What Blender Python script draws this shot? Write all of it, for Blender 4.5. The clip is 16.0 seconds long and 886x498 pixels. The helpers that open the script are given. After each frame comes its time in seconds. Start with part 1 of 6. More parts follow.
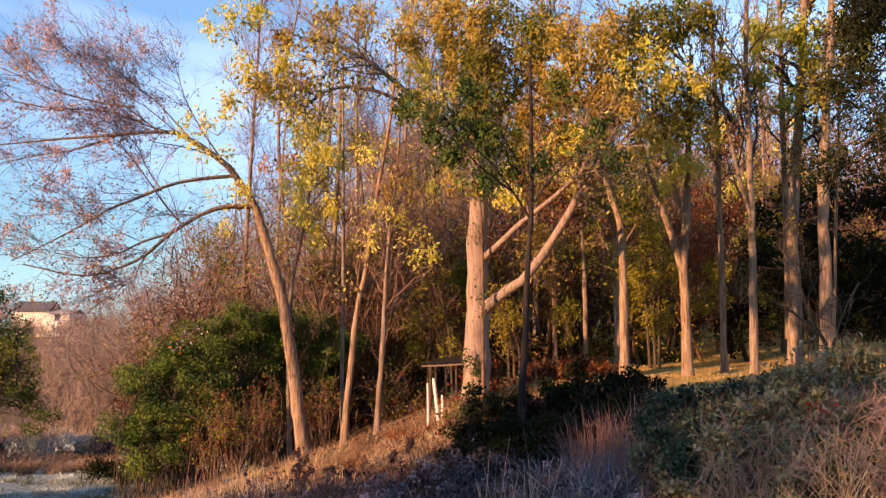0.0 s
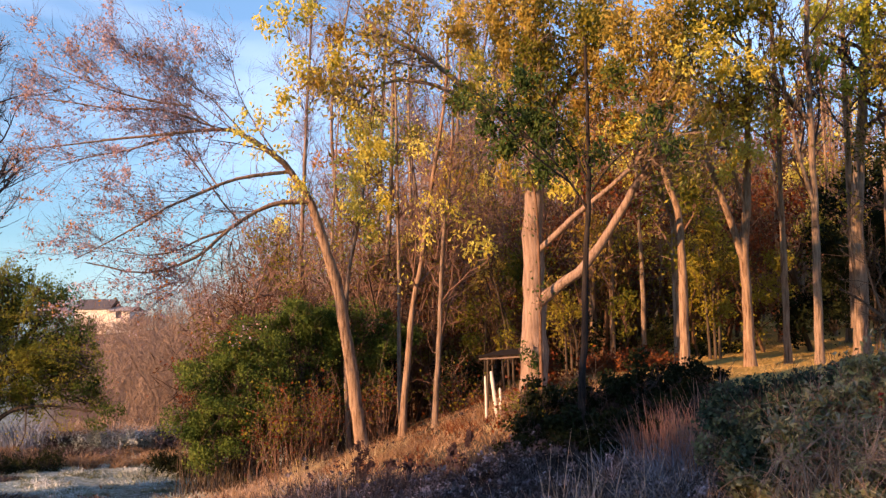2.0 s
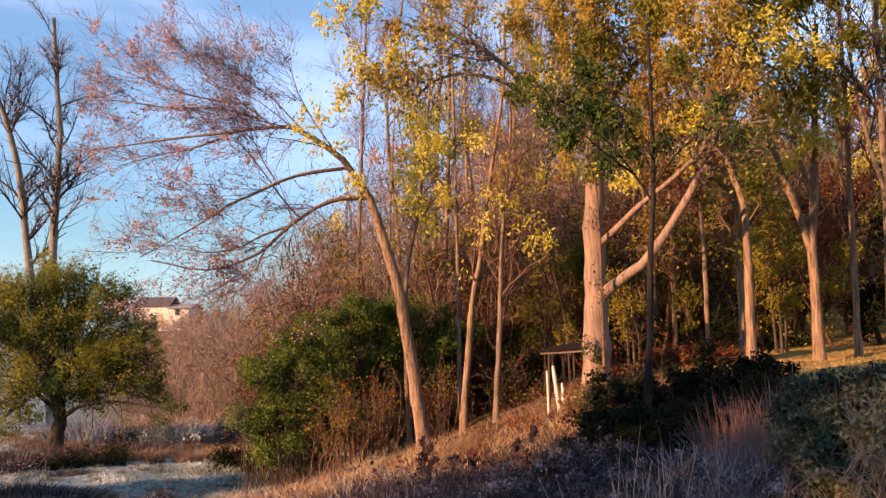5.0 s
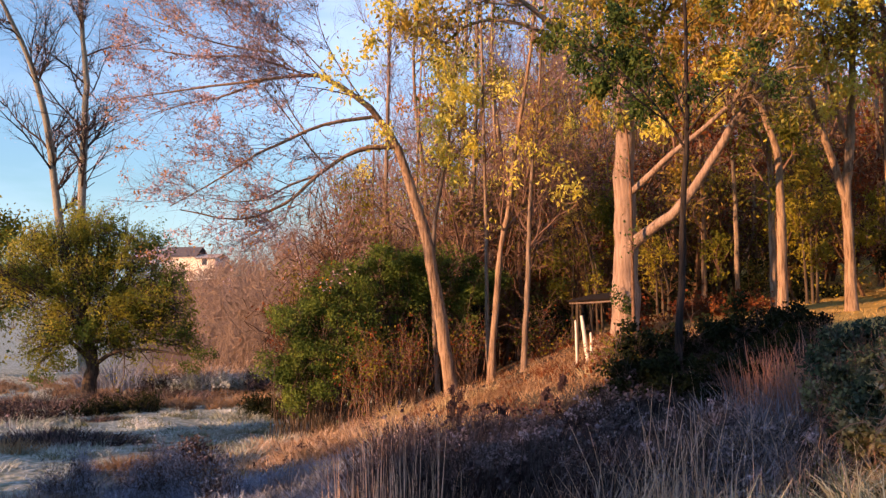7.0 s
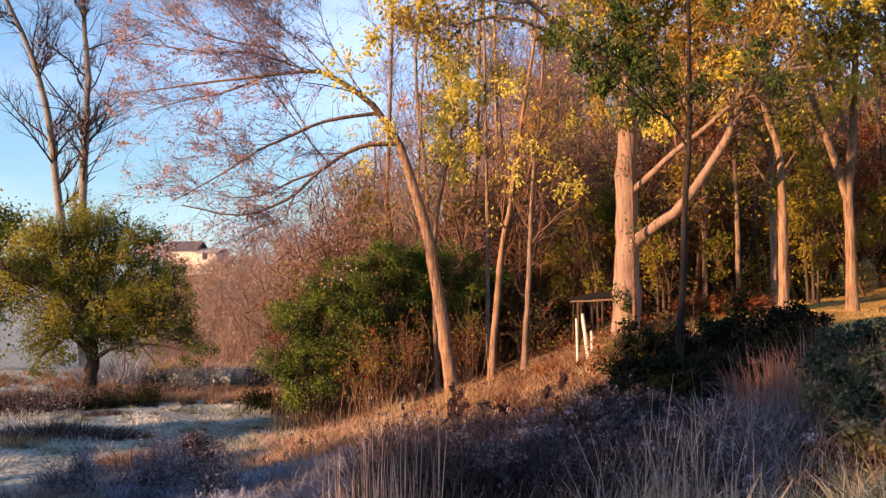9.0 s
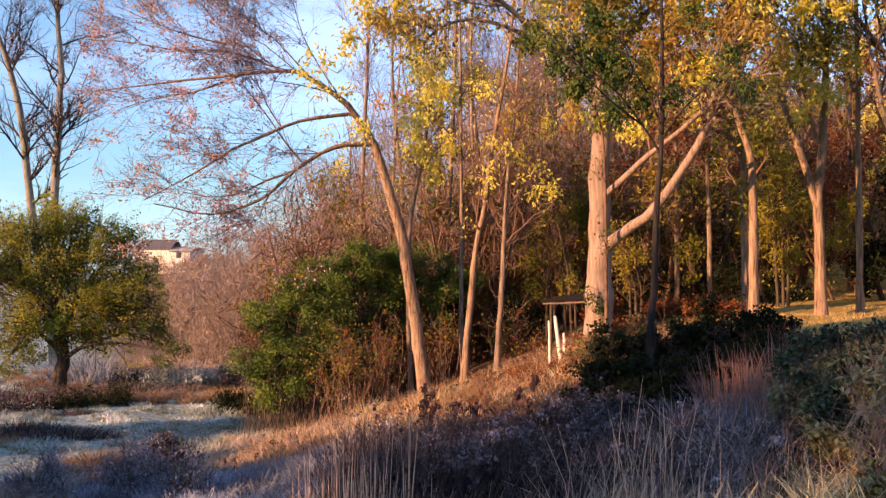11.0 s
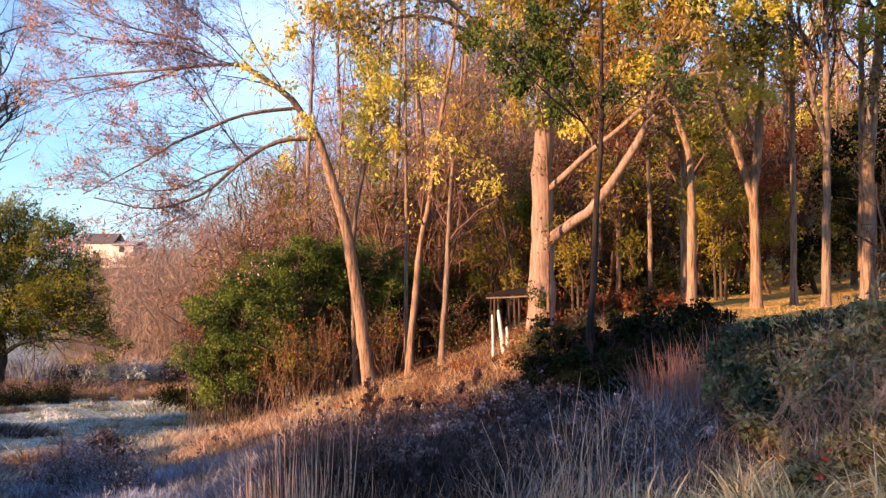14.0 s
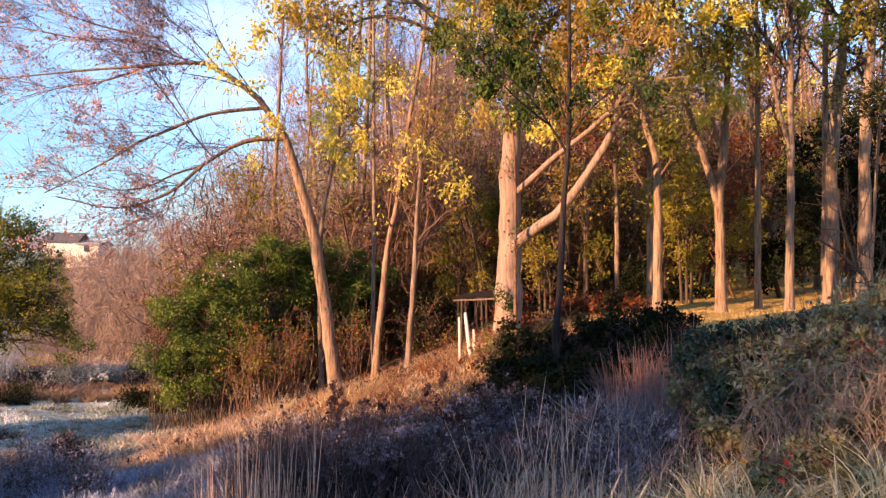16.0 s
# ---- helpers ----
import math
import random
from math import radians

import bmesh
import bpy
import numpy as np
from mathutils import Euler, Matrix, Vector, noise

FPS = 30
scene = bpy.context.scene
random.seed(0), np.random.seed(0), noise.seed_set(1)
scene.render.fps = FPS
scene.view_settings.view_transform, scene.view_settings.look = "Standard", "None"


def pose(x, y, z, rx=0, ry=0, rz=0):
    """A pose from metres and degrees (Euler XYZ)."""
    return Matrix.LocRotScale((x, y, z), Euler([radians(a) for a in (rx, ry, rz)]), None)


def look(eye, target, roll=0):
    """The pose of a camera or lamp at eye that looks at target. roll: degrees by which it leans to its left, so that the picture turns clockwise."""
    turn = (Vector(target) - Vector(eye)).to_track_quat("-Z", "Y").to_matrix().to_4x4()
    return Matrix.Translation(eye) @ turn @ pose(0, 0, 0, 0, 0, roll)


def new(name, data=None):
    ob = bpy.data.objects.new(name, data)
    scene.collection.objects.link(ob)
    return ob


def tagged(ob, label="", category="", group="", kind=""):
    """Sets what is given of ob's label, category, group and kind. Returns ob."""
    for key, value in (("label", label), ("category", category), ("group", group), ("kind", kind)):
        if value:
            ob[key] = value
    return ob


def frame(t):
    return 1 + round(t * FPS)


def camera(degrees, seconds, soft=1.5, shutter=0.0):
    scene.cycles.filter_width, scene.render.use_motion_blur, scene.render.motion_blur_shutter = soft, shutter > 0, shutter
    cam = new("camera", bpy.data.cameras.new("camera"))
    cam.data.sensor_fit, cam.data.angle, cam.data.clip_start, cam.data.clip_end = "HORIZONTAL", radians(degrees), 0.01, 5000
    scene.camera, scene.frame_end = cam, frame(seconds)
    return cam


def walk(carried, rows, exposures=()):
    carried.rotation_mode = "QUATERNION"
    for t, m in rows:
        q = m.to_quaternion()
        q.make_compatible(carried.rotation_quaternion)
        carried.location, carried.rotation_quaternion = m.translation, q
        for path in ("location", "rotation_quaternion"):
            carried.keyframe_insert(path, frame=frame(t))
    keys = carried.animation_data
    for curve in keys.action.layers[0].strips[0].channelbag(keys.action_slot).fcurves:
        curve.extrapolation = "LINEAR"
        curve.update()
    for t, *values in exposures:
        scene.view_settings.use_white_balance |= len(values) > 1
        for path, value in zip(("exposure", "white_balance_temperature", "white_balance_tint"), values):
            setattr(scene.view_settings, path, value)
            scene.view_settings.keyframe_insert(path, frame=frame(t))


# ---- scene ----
cam = camera(50.83, 16.0, soft=1.4)
EYE = 1.6
PATH = [
    (0, 4.676, 5.746, 0.307, 0.163, -0.126, 0.002),
    (0.5, 4.147, 5.618, 0.169, 0.145, -0.106, 0.001),
    (1, 3.278, 5.485, 0.022, 0.133, -0.090, 0.002),
    (1.5, 2.378, 5.407, -0.138, 0.121, -0.077, -0.003),
    (2, 1.478, 5.339, -0.256, 0.104, -0.058, -0.006),
    (2.5, 0.655, 5.253, -0.437, 0.075, -0.033, -0.000),
    (3, -0.038, 5.214, -0.541, 0.044, -0.029, -0.005),
    (5.3, -1.987, 5.003, -0.476, -0.037, 0.042, -0.016),
    (5.5, -2.138, 4.268, -0.402, -0.052, 0.061, -0.030),
    (6, -2.533, 3.092, -0.426, -0.064, 0.085, -0.031),
    (6.5, -2.899, 2.488, -0.429, -0.079, 0.083, -0.029),
    (7, -3.291, 2.050, -0.428, -0.092, 0.074, -0.025),
    (7.5, -3.566, 1.774, -0.465, -0.103, 0.078, -0.020),
    (8, -3.670, 1.683, -0.396, -0.107, 0.071, -0.012),
    (8.5, -3.578, 1.698, -0.286, -0.110, 0.063, -0.001),
    (9, -3.322, 1.798, -0.051, -0.106, 0.068, -0.003),
    (11.5, -1.334, 1.848, 0.396, -0.052, 0.032, 0.014),
    (12, -0.770, 1.737, 0.351, -0.033, -0.002, 0.019),
    (12.5, -0.207, 1.646, 0.357, -0.025, -0.026, 0.017),
    (13, 0.316, 1.563, 0.289, -0.011, -0.037, 0.023),
    (13.5, 0.835, 1.517, 0.334, -0.004, -0.040, 0.022),
    (14, 1.343, 1.514, 0.347, 0.000, -0.030, 0.015),
    (14.5, 1.844, 1.519, 0.396, 0.009, -0.018, 0.013),
    (15, 2.331, 1.550, 0.489, 0.020, -0.008, 0.015),
    (15.5, 2.816, 1.587, 0.585, 0.027, 0.005, 0.021),
    (16, 3.231, 1.630, 0.677, 0.034, 0.009, 0.024),
]


def aim(yaw, pitch, roll, x, y, z):
    eye = Vector((x, y, EYE + z))
    ya, pi = radians(yaw), radians(pitch)
    way = Vector((math.sin(ya) * math.cos(pi), math.cos(ya) * math.cos(pi), math.sin(pi)))
    return look(eye, eye + way, roll)


walk(cam, [(t, aim(*row)) for t, *row in PATH], exposures=[(0.0, 1.26, 7700, 23), (2.5, 1.18, 7700, 23), (5.5, 1.13, 7900, 26), (7.0, 1.21, 8000, 27), (9.5, 1.30, 7950, 27), (13.0, 1.53, 7500, 26), (16.0, 1.62, 7400, 26)])

# ---- world and sun ----
SUN_AZ, SUN_EL = radians(-125), radians(13)
world = bpy.data.worlds.new("sky")
scene.world = world
world.use_nodes = True
wn, wl = world.node_tree.nodes, world.node_tree.links
wn.clear()
sky = wn.new("ShaderNodeTexSky")
sky.sky_type, sky.sun_disc = "NISHITA", False
sky.sun_elevation, sky.sun_rotation = SUN_EL, SUN_AZ
sky.air_density, sky.dust_density, sky.ozone_density = 1.2, 0.05, 5.0
coord = wn.new("ShaderNodeTexCoord")
stretch = wn.new("ShaderNodeMapping")
stretch.inputs["Scale"].default_value = (2.0, 2.0, 7.0)
cloud = wn.new("ShaderNodeTexNoise")
cloud.inputs["Scale"].default_value, cloud.inputs["Detail"].default_value = 1.6, 6.0
cover = wn.new("ShaderNodeMapRange")
cover.inputs["From Min"].default_value, cover.inputs["From Max"].default_value = 0.45, 0.8
cover.inputs["To Max"].default_value = 0.3
veil = wn.new("ShaderNodeMix")
veil.data_type = "RGBA"
veil.inputs["B"].default_value = (6.6, 7.3, 10.0, 1)
back = wn.new("ShaderNodeBackground")
back.inputs["Strength"].default_value = 0.138
out = wn.new("ShaderNodeOutputWorld")
wl.new(coord.outputs["Generated"], stretch.inputs["Vector"])
wl.new(stretch.outputs["Vector"], cloud.inputs["Vector"])
wl.new(cloud.outputs["Fac"], cover.inputs["Value"])
wl.new(cover.outputs["Result"], veil.inputs["Factor"])
wl.new(sky.outputs["Color"], veil.inputs["A"])
tinge = wn.new("ShaderNodeMix")
tinge.data_type, tinge.blend_type = "RGBA", "MULTIPLY"
tinge.inputs["Factor"].default_value = 1.0
tinge.inputs["B"].default_value = (0.95, 1.0, 1.02, 1)
wl.new(veil.outputs["Result"], tinge.inputs["A"])
# clear, deeper cyan air towards the horizon
height = wn.new("ShaderNodeSeparateXYZ")
wl.new(coord.outputs["Generated"], height.inputs["Vector"])
clear = wn.new("ShaderNodeValToRGB")
clear.color_ramp.elements[0].color = (0.46, 0.67, 0.83, 1)
clear.color_ramp.elements[1].position, clear.color_ramp.elements[1].color = 0.4, (1.12, 1.12, 1.1, 1)
wl.new(height.outputs["Z"], clear.inputs["Fac"])
deep = wn.new("ShaderNodeMix")
deep.data_type, deep.blend_type = "RGBA", "MULTIPLY"
deep.inputs["Factor"].default_value = 1.0
wl.new(tinge.outputs["Result"], deep.inputs["A"])
wl.new(clear.outputs["Color"], deep.inputs["B"])
wl.new(deep.outputs["Result"], back.inputs["Color"])
wl.new(back.outputs["Background"], out.inputs["Surface"])
sun = new("sun", bpy.data.lights.new("sun", "SUN"))
sun.data.energy, sun.data.angle, sun.data.color = 4.7, radians(0.9), (1.0, 0.61, 0.34)
sun.matrix_world = look((math.sin(SUN_AZ) * 50, math.cos(SUN_AZ) * 50, 50 * math.tan(SUN_EL)), (0, 0, 0))

# ---- materials ----


def nodes_of(name, rough=0.85):
    m = bpy.data.materials.new(name)
    m.use_nodes = True
    n, l = m.node_tree.nodes, m.node_tree.links
    b = n["Principled BSDF"]
    b.inputs["Roughness"].default_value = rough
    b.inputs["Specular IOR Level"].default_value = 0.14
    return m, n, l, b


def ramp_of(n, colours):
    r = n.new("ShaderNodeValToRGB")
    e = r.color_ramp.elements
    while len(e) < len(colours):
        e.new(0.5)
    for k, c in enumerate(colours):
        e[k].position = k / max(1, len(colours) - 1)
        e[k].color = (*c, 1)
    return r


def leaf_material(name, colours, shine=0.42, rough=0.6, frost=0.0, patch=0.6, drift=0.9):
    """Leaves: each takes a colour of its own, drifting over the crown; light comes through them."""
    m, n, l, b = nodes_of(name, rough)
    geo = n.new("ShaderNodeNewGeometry")
    pos = n.new("ShaderNodeTexNoise")
    pos.inputs["Scale"].default_value = drift
    tc = n.new("ShaderNodeTexCoord")
    l.new(tc.outputs["Object"], pos.inputs["Vector"])
    mix = n.new("ShaderNodeMath")
    mix.operation = "MULTIPLY_ADD"
    span = n.new("ShaderNodeMapRange")
    span.inputs["From Min"].default_value, span.inputs["From Max"].default_value = 0.3, 0.7
    span.inputs["To Max"].default_value = patch
    l.new(pos.outputs["Fac"], span.inputs["Value"])
    mix.inputs[1].default_value = 1.0 - patch
    l.new(geo.outputs["Random Per Island"], mix.inputs[0])
    l.new(span.outputs["Result"], mix.inputs[2])
    r = ramp_of(n, colours)
    l.new(mix.outputs[0], r.inputs["Fac"])
    colour = r.outputs["Color"]
    if frost > 0:
        fn = n.new("ShaderNodeTexNoise")
        fn.inputs["Scale"].default_value = 9.0
        l.new(tc.outputs["Object"], fn.inputs["Vector"])
        fm = n.new("ShaderNodeMapRange")
        fm.inputs["From Min"].default_value, fm.inputs["From Max"].default_value = 0.4, 0.7
        fm.inputs["To Max"].default_value = frost
        l.new(fn.outputs["Fac"], fm.inputs["Value"])
        fx = n.new("ShaderNodeMix")
        fx.data_type = "RGBA"
        fx.inputs["B"].default_value = (0.62, 0.60, 0.60, 1)
        l.new(fm.outputs["Result"], fx.inputs["Factor"])
        l.new(colour, fx.inputs["A"])
        colour = fx.outputs["Result"]
    l.new(colour, b.inputs["Base Color"])
    if shine > 0:
        t = n.new("ShaderNodeBsdfTranslucent")
        l.new(colour, t.inputs["Color"])
        s = n.new("ShaderNodeMixShader")
        s.inputs["Fac"].default_value = shine
        l.new(b.outputs["BSDF"], s.inputs[1])
        l.new(t.outputs["BSDF"], s.inputs[2])
        l.new(s.outputs["Shader"], n["Material Output"].inputs["Surface"])
    return m


def bark_material(name, dark, light, lichen=(0.3, 0.3, 0.24), scale=6.0, depth=0.6):
    m, n, l, b = nodes_of(name, 0.9)
    tc = n.new("ShaderNodeTexCoord")
    mp = n.new("ShaderNodeMapping")
    mp.inputs["Scale"].default_value = (4.5, 4.5, 0.4)
    a = n.new("ShaderNodeTexNoise")
    a.inputs["Scale"].default_value, a.inputs["Detail"].default_value = scale, 8.0
    a.inputs["Roughness"].default_value = 0.7
    l.new(tc.outputs["Object"], mp.inputs["Vector"])
    l.new(mp.outputs["Vector"], a.inputs["Vector"])
    r = ramp_of(n, [dark, dark, light, light])
    r.color_ramp.elements[1].position, r.color_ramp.elements[2].position = 0.36, 0.58
    l.new(a.outputs["Fac"], r.inputs["Fac"])
    big = n.new("ShaderNodeTexNoise")
    big.inputs["Scale"].default_value, big.inputs["Detail"].default_value = 1.7, 4.0
    l.new(tc.outputs["Object"], big.inputs["Vector"])
    mr = n.new("ShaderNodeMapRange")
    mr.inputs["From Min"].default_value, mr.inputs["From Max"].default_value = 0.5, 0.75
    mr.inputs["To Max"].default_value = 0.6
    l.new(big.outputs["Fac"], mr.inputs["Value"])
    x = n.new("ShaderNodeMix")
    x.data_type = "RGBA"
    x.inputs["B"].default_value = (*lichen, 1)
    l.new(mr.outputs["Result"], x.inputs["Factor"])
    l.new(r.outputs["Color"], x.inputs["A"])
    l.new(x.outputs["Result"], b.inputs["Base Color"])
    bump = n.new("ShaderNodeBump")
    bump.inputs["Strength"].default_value, bump.inputs["Distance"].default_value = depth, 0.03
    l.new(a.outputs["Fac"], bump.inputs["Height"])
    l.new(bump.outputs["Normal"], b.inputs["Normal"])
    return m


def plain(name, colour, rough=0.8, vary=0.25, scale=5.0):
    m, n, l, b = nodes_of(name, rough)
    tc = n.new("ShaderNodeTexCoord")
    a = n.new("ShaderNodeTexNoise")
    a.inputs["Scale"].default_value, a.inputs["Detail"].default_value = scale, 6.0
    l.new(tc.outputs["Object"], a.inputs["Vector"])
    r = ramp_of(n, [[c * (1 - vary) for c in colour], [min(1, c * (1 + vary)) for c in colour]])
    l.new(a.outputs["Fac"], r.inputs["Fac"])
    l.new(r.outputs["Color"], b.inputs["Base Color"])
    bump = n.new("ShaderNodeBump")
    bump.inputs["Strength"].default_value = 0.3
    l.new(a.outputs["Fac"], bump.inputs["Height"])
    l.new(bump.outputs["Normal"], b.inputs["Normal"])
    return m


BARK_TAN = bark_material("bark_tan", (0.08, 0.046, 0.03), (0.33, 0.228, 0.155), (0.26, 0.19, 0.13))
BARK_BIG = bark_material("bark_big", (0.14, 0.095, 0.072), (0.325, 0.235, 0.182), (0.26, 0.19, 0.15), 5.0, 0.7)
BARK_GREY = bark_material("bark_grey", (0.07, 0.05, 0.038), (0.29, 0.21, 0.155), (0.25, 0.22, 0.17))
BARK_PALE = bark_material("bark_pale", (0.09, 0.078, 0.06), (0.29, 0.27, 0.22), (0.24, 0.24, 0.17), 8.0)
BARK_POLE = bark_material("bark_pole", (0.012, 0.010, 0.010), (0.045, 0.036, 0.032), (0.04, 0.036, 0.03))
BARK_STEM = bark_material("bark_stem", (0.04, 0.022, 0.014), (0.19, 0.11, 0.07), (0.15, 0.10, 0.07))
BARK_DARK = bark_material("bark_dark", (0.025, 0.02, 0.016), (0.10, 0.075, 0.055), (0.10, 0.09, 0.07))
TWIG_MAUVE = plain("twig_mauve", (0.15, 0.112, 0.12), 0.85, 0.5)
TWIG_BROWN = plain("twig_brown", (0.18, 0.108, 0.08), 0.85, 0.4)
TWIG_WOOD = plain("twig_wood", (0.085, 0.05, 0.03), 0.85, 0.4)
TWIG_PALE = plain("twig_pale", (0.26, 0.19, 0.145), 0.85, 0.55)
TWIG_DARK = plain("twig_dark", (0.06, 0.045, 0.04), 0.85, 0.4)
LEAF_YELLOW = leaf_material("leaf_yellow", [(0.46, 0.35, 0.045), (0.62, 0.54, 0.09), (0.74, 0.67, 0.18), (0.56, 0.53, 0.12)])
LEAF_GOLD = leaf_material("leaf_gold", [(0.24, 0.13, 0.03), (0.38, 0.26, 0.05), (0.48, 0.37, 0.09), (0.27, 0.23, 0.05)])
LEAF_OLIVE = leaf_material("leaf_olive", [(0.05, 0.07, 0.012), (0.12, 0.13, 0.02), (0.26, 0.22, 0.03), (0.34, 0.26, 0.03)])
LEAF_GREEN = leaf_material("leaf_green", [(0.02, 0.042, 0.012), (0.055, 0.095, 0.022), (0.12, 0.155, 0.035)], 0.25)
LEAF_YGREEN = leaf_material("leaf_yellow_green", [(0.13, 0.115, 0.018), (0.29, 0.25, 0.035), (0.48, 0.39, 0.07)])
LEAF_MAUVE = leaf_material("leaf_mauve", [(0.46, 0.38, 0.46), (0.57, 0.46, 0.51), (0.61, 0.45, 0.43), (0.58, 0.37, 0.22)])
LEAF_AMBER = leaf_material("leaf_amber", [(0.10, 0.06, 0.015), (0.23, 0.14, 0.03), (0.34, 0.22, 0.045), (0.21, 0.17, 0.04)])
LEAF_LIME = leaf_material("leaf_lime", [(0.22, 0.24, 0.03), (0.42, 0.43, 0.06), (0.62, 0.58, 0.10)])
LEAF_ORANGE = leaf_material("leaf_orange", [(0.34, 0.11, 0.02), (0.50, 0.20, 0.03), (0.52, 0.30, 0.05)])
LEAF_RUST = leaf_material("leaf_rust", [(0.07, 0.014, 0.008), (0.16, 0.042, 0.016), (0.28, 0.10, 0.03)])
LEAF_BUSH = leaf_material("leaf_bush", [(0.014, 0.032, 0.007), (0.055, 0.098, 0.02), (0.14, 0.20, 0.04), (0.24, 0.29, 0.065)], 0.3, 0.65, 0.0, 0.8, 2.2)
LEAF_APPLE = leaf_material("leaf_apple", [(0.05, 0.075, 0.014), (0.15, 0.18, 0.028), (0.32, 0.31, 0.05), (0.50, 0.41, 0.08)], 0.42, 0.6, 0.0, 0.75, 0.8)
LEAF_FROST = leaf_material("leaf_frosted", [(0.02, 0.024, 0.008), (0.12, 0.12, 0.04), (0.31, 0.30, 0.13), (0.44, 0.38, 0.20)], 0.2, 0.7, 0.16, 0.5, 2.5)
# Near-black greens: much of the shade on this foliage is put into the colour.
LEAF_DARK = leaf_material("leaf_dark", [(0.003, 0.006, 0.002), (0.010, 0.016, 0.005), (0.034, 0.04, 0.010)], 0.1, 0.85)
LEAF_RED = leaf_material("leaf_red", [(0.25, 0.02, 0.02), (0.40, 0.05, 0.03)], 0.2)
STRAW = leaf_material("straw", [(0.28, 0.20, 0.09), (0.50, 0.39, 0.21), (0.72, 0.61, 0.40)], 0.15, 0.6, 0.12)
# Raised warm tones: the low sun on these stalks is put into the colour.
STALK = leaf_material("stalk", [(0.52, 0.28, 0.18), (0.76, 0.50, 0.35), (0.92, 0.73, 0.57)], 0.1)
GRASS_FROST = leaf_material("grass_frosted", [(0.035, 0.028, 0.022), (0.22, 0.175, 0.14), (0.62, 0.54, 0.46)], 0.15, 0.8, 0.4)
GRASS_RIME = leaf_material("grass_rimed", [(0.03, 0.05, 0.034), (0.18, 0.24, 0.19), (0.50, 0.57, 0.54), (0.72, 0.76, 0.78)], 0.15, 0.8, 0.4, 0.75)
GRASS_GREEN = leaf_material("grass_green", [(0.035, 0.05, 0.02), (0.09, 0.12, 0.05), (0.22, 0.24, 0.14)], 0.2, 0.8, 0.3)
GRASS_TAN = leaf_material("grass_tan", [(0.16, 0.09, 0.045), (0.36, 0.23, 0.13), (0.56, 0.40, 0.26)], 0.2)
PEACH = leaf_material("grass_peach", [(0.26, 0.16, 0.09), (0.50, 0.35, 0.23), (0.70, 0.55, 0.42)], 0.2, 0.7, 0.15)
HAY = leaf_material("hay_brown", [(0.07, 0.04, 0.022), (0.20, 0.12, 0.065), (0.36, 0.24, 0.14)], 0.2, 0.8, 0.15)
TWIG_RED = plain("twig_red", (0.30, 0.18, 0.14), 0.85, 0.5)
BANK_TURF = leaf_material("bank_turf", [(0.22, 0.145, 0.05), (0.44, 0.30, 0.11), (0.62, 0.43, 0.19)], 0.2)
STALK_RED = leaf_material("stalk_red", [(0.20, 0.08, 0.05), (0.40, 0.19, 0.13), (0.60, 0.36, 0.27)], 0.1)
FROST_VIOLET = leaf_material("grass_violet_frost", [(0.02, 0.019, 0.026), (0.20, 0.19, 0.235), (0.64, 0.63, 0.70)], 0.1, 0.85, 0.25)
LEAF_CONIFER = leaf_material("leaf_conifer", [(0.006, 0.015, 0.009), (0.032, 0.056, 0.03), (0.14, 0.18, 0.085)], 0.15, 0.75, 0.06, 0.5, 3.0)
# Mostly near black: the shade between the weeds is put into this ramp.
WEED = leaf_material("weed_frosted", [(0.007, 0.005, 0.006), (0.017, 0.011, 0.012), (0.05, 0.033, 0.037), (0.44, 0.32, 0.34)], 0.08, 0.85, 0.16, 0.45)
# Rimed weeds with the blue of the shade mixed into their colour.
SHADE_BLUE_WEED = leaf_material("weed_rime_shade_blue", [(0.018, 0.024, 0.036), (0.085, 0.11, 0.155), (0.26, 0.32, 0.43), (0.54, 0.61, 0.72)], 0.08, 0.85, 0.15, 0.55)
RIME_WEED = leaf_material("weed_rimed", [(0.012, 0.009, 0.011), (0.085, 0.068, 0.078), (0.34, 0.28, 0.315), (0.68, 0.60, 0.65)], 0.08, 0.85, 0.15, 0.6, 3.0)
PALE_BLADE = leaf_material("pale_blade", [(0.40, 0.32, 0.15), (0.78, 0.67, 0.42), (0.95, 0.87, 0.66)], 0.15, 0.6)
SEED = plain("seed_head", (0.06, 0.038, 0.042), 0.9, 0.4, 40)
RIME_HEAD = leaf_material("rimed_head", [(0.012, 0.008, 0.010), (0.06, 0.042, 0.05), (0.26, 0.20, 0.24)], 0.1, 0.9, 0.2, 0.3)
WHITE_WOOD = plain("white_wood", (0.66, 0.62, 0.55), 0.7, 0.15, 14)
ROOF_DARK = plain("roof_felt", (0.016, 0.012, 0.010), 0.95, 0.6, 16)
HOUSE_WALL = plain("house_siding", (0.72, 0.66, 0.56), 0.8, 0.06, 1)
HOUSE_ROOF = plain("house_roof", (0.11, 0.10, 0.10), 0.8, 0.2, 2)
HOUSE_WING = plain("house_wing_roof", (0.42, 0.36, 0.31), 0.8, 0.15, 2)
HOUSE_GLASS = plain("house_glass", (0.05, 0.06, 0.08), 0.15, 0.2, 1)

# ---- mesh helpers ----
RNG = np.random.default_rng(7)


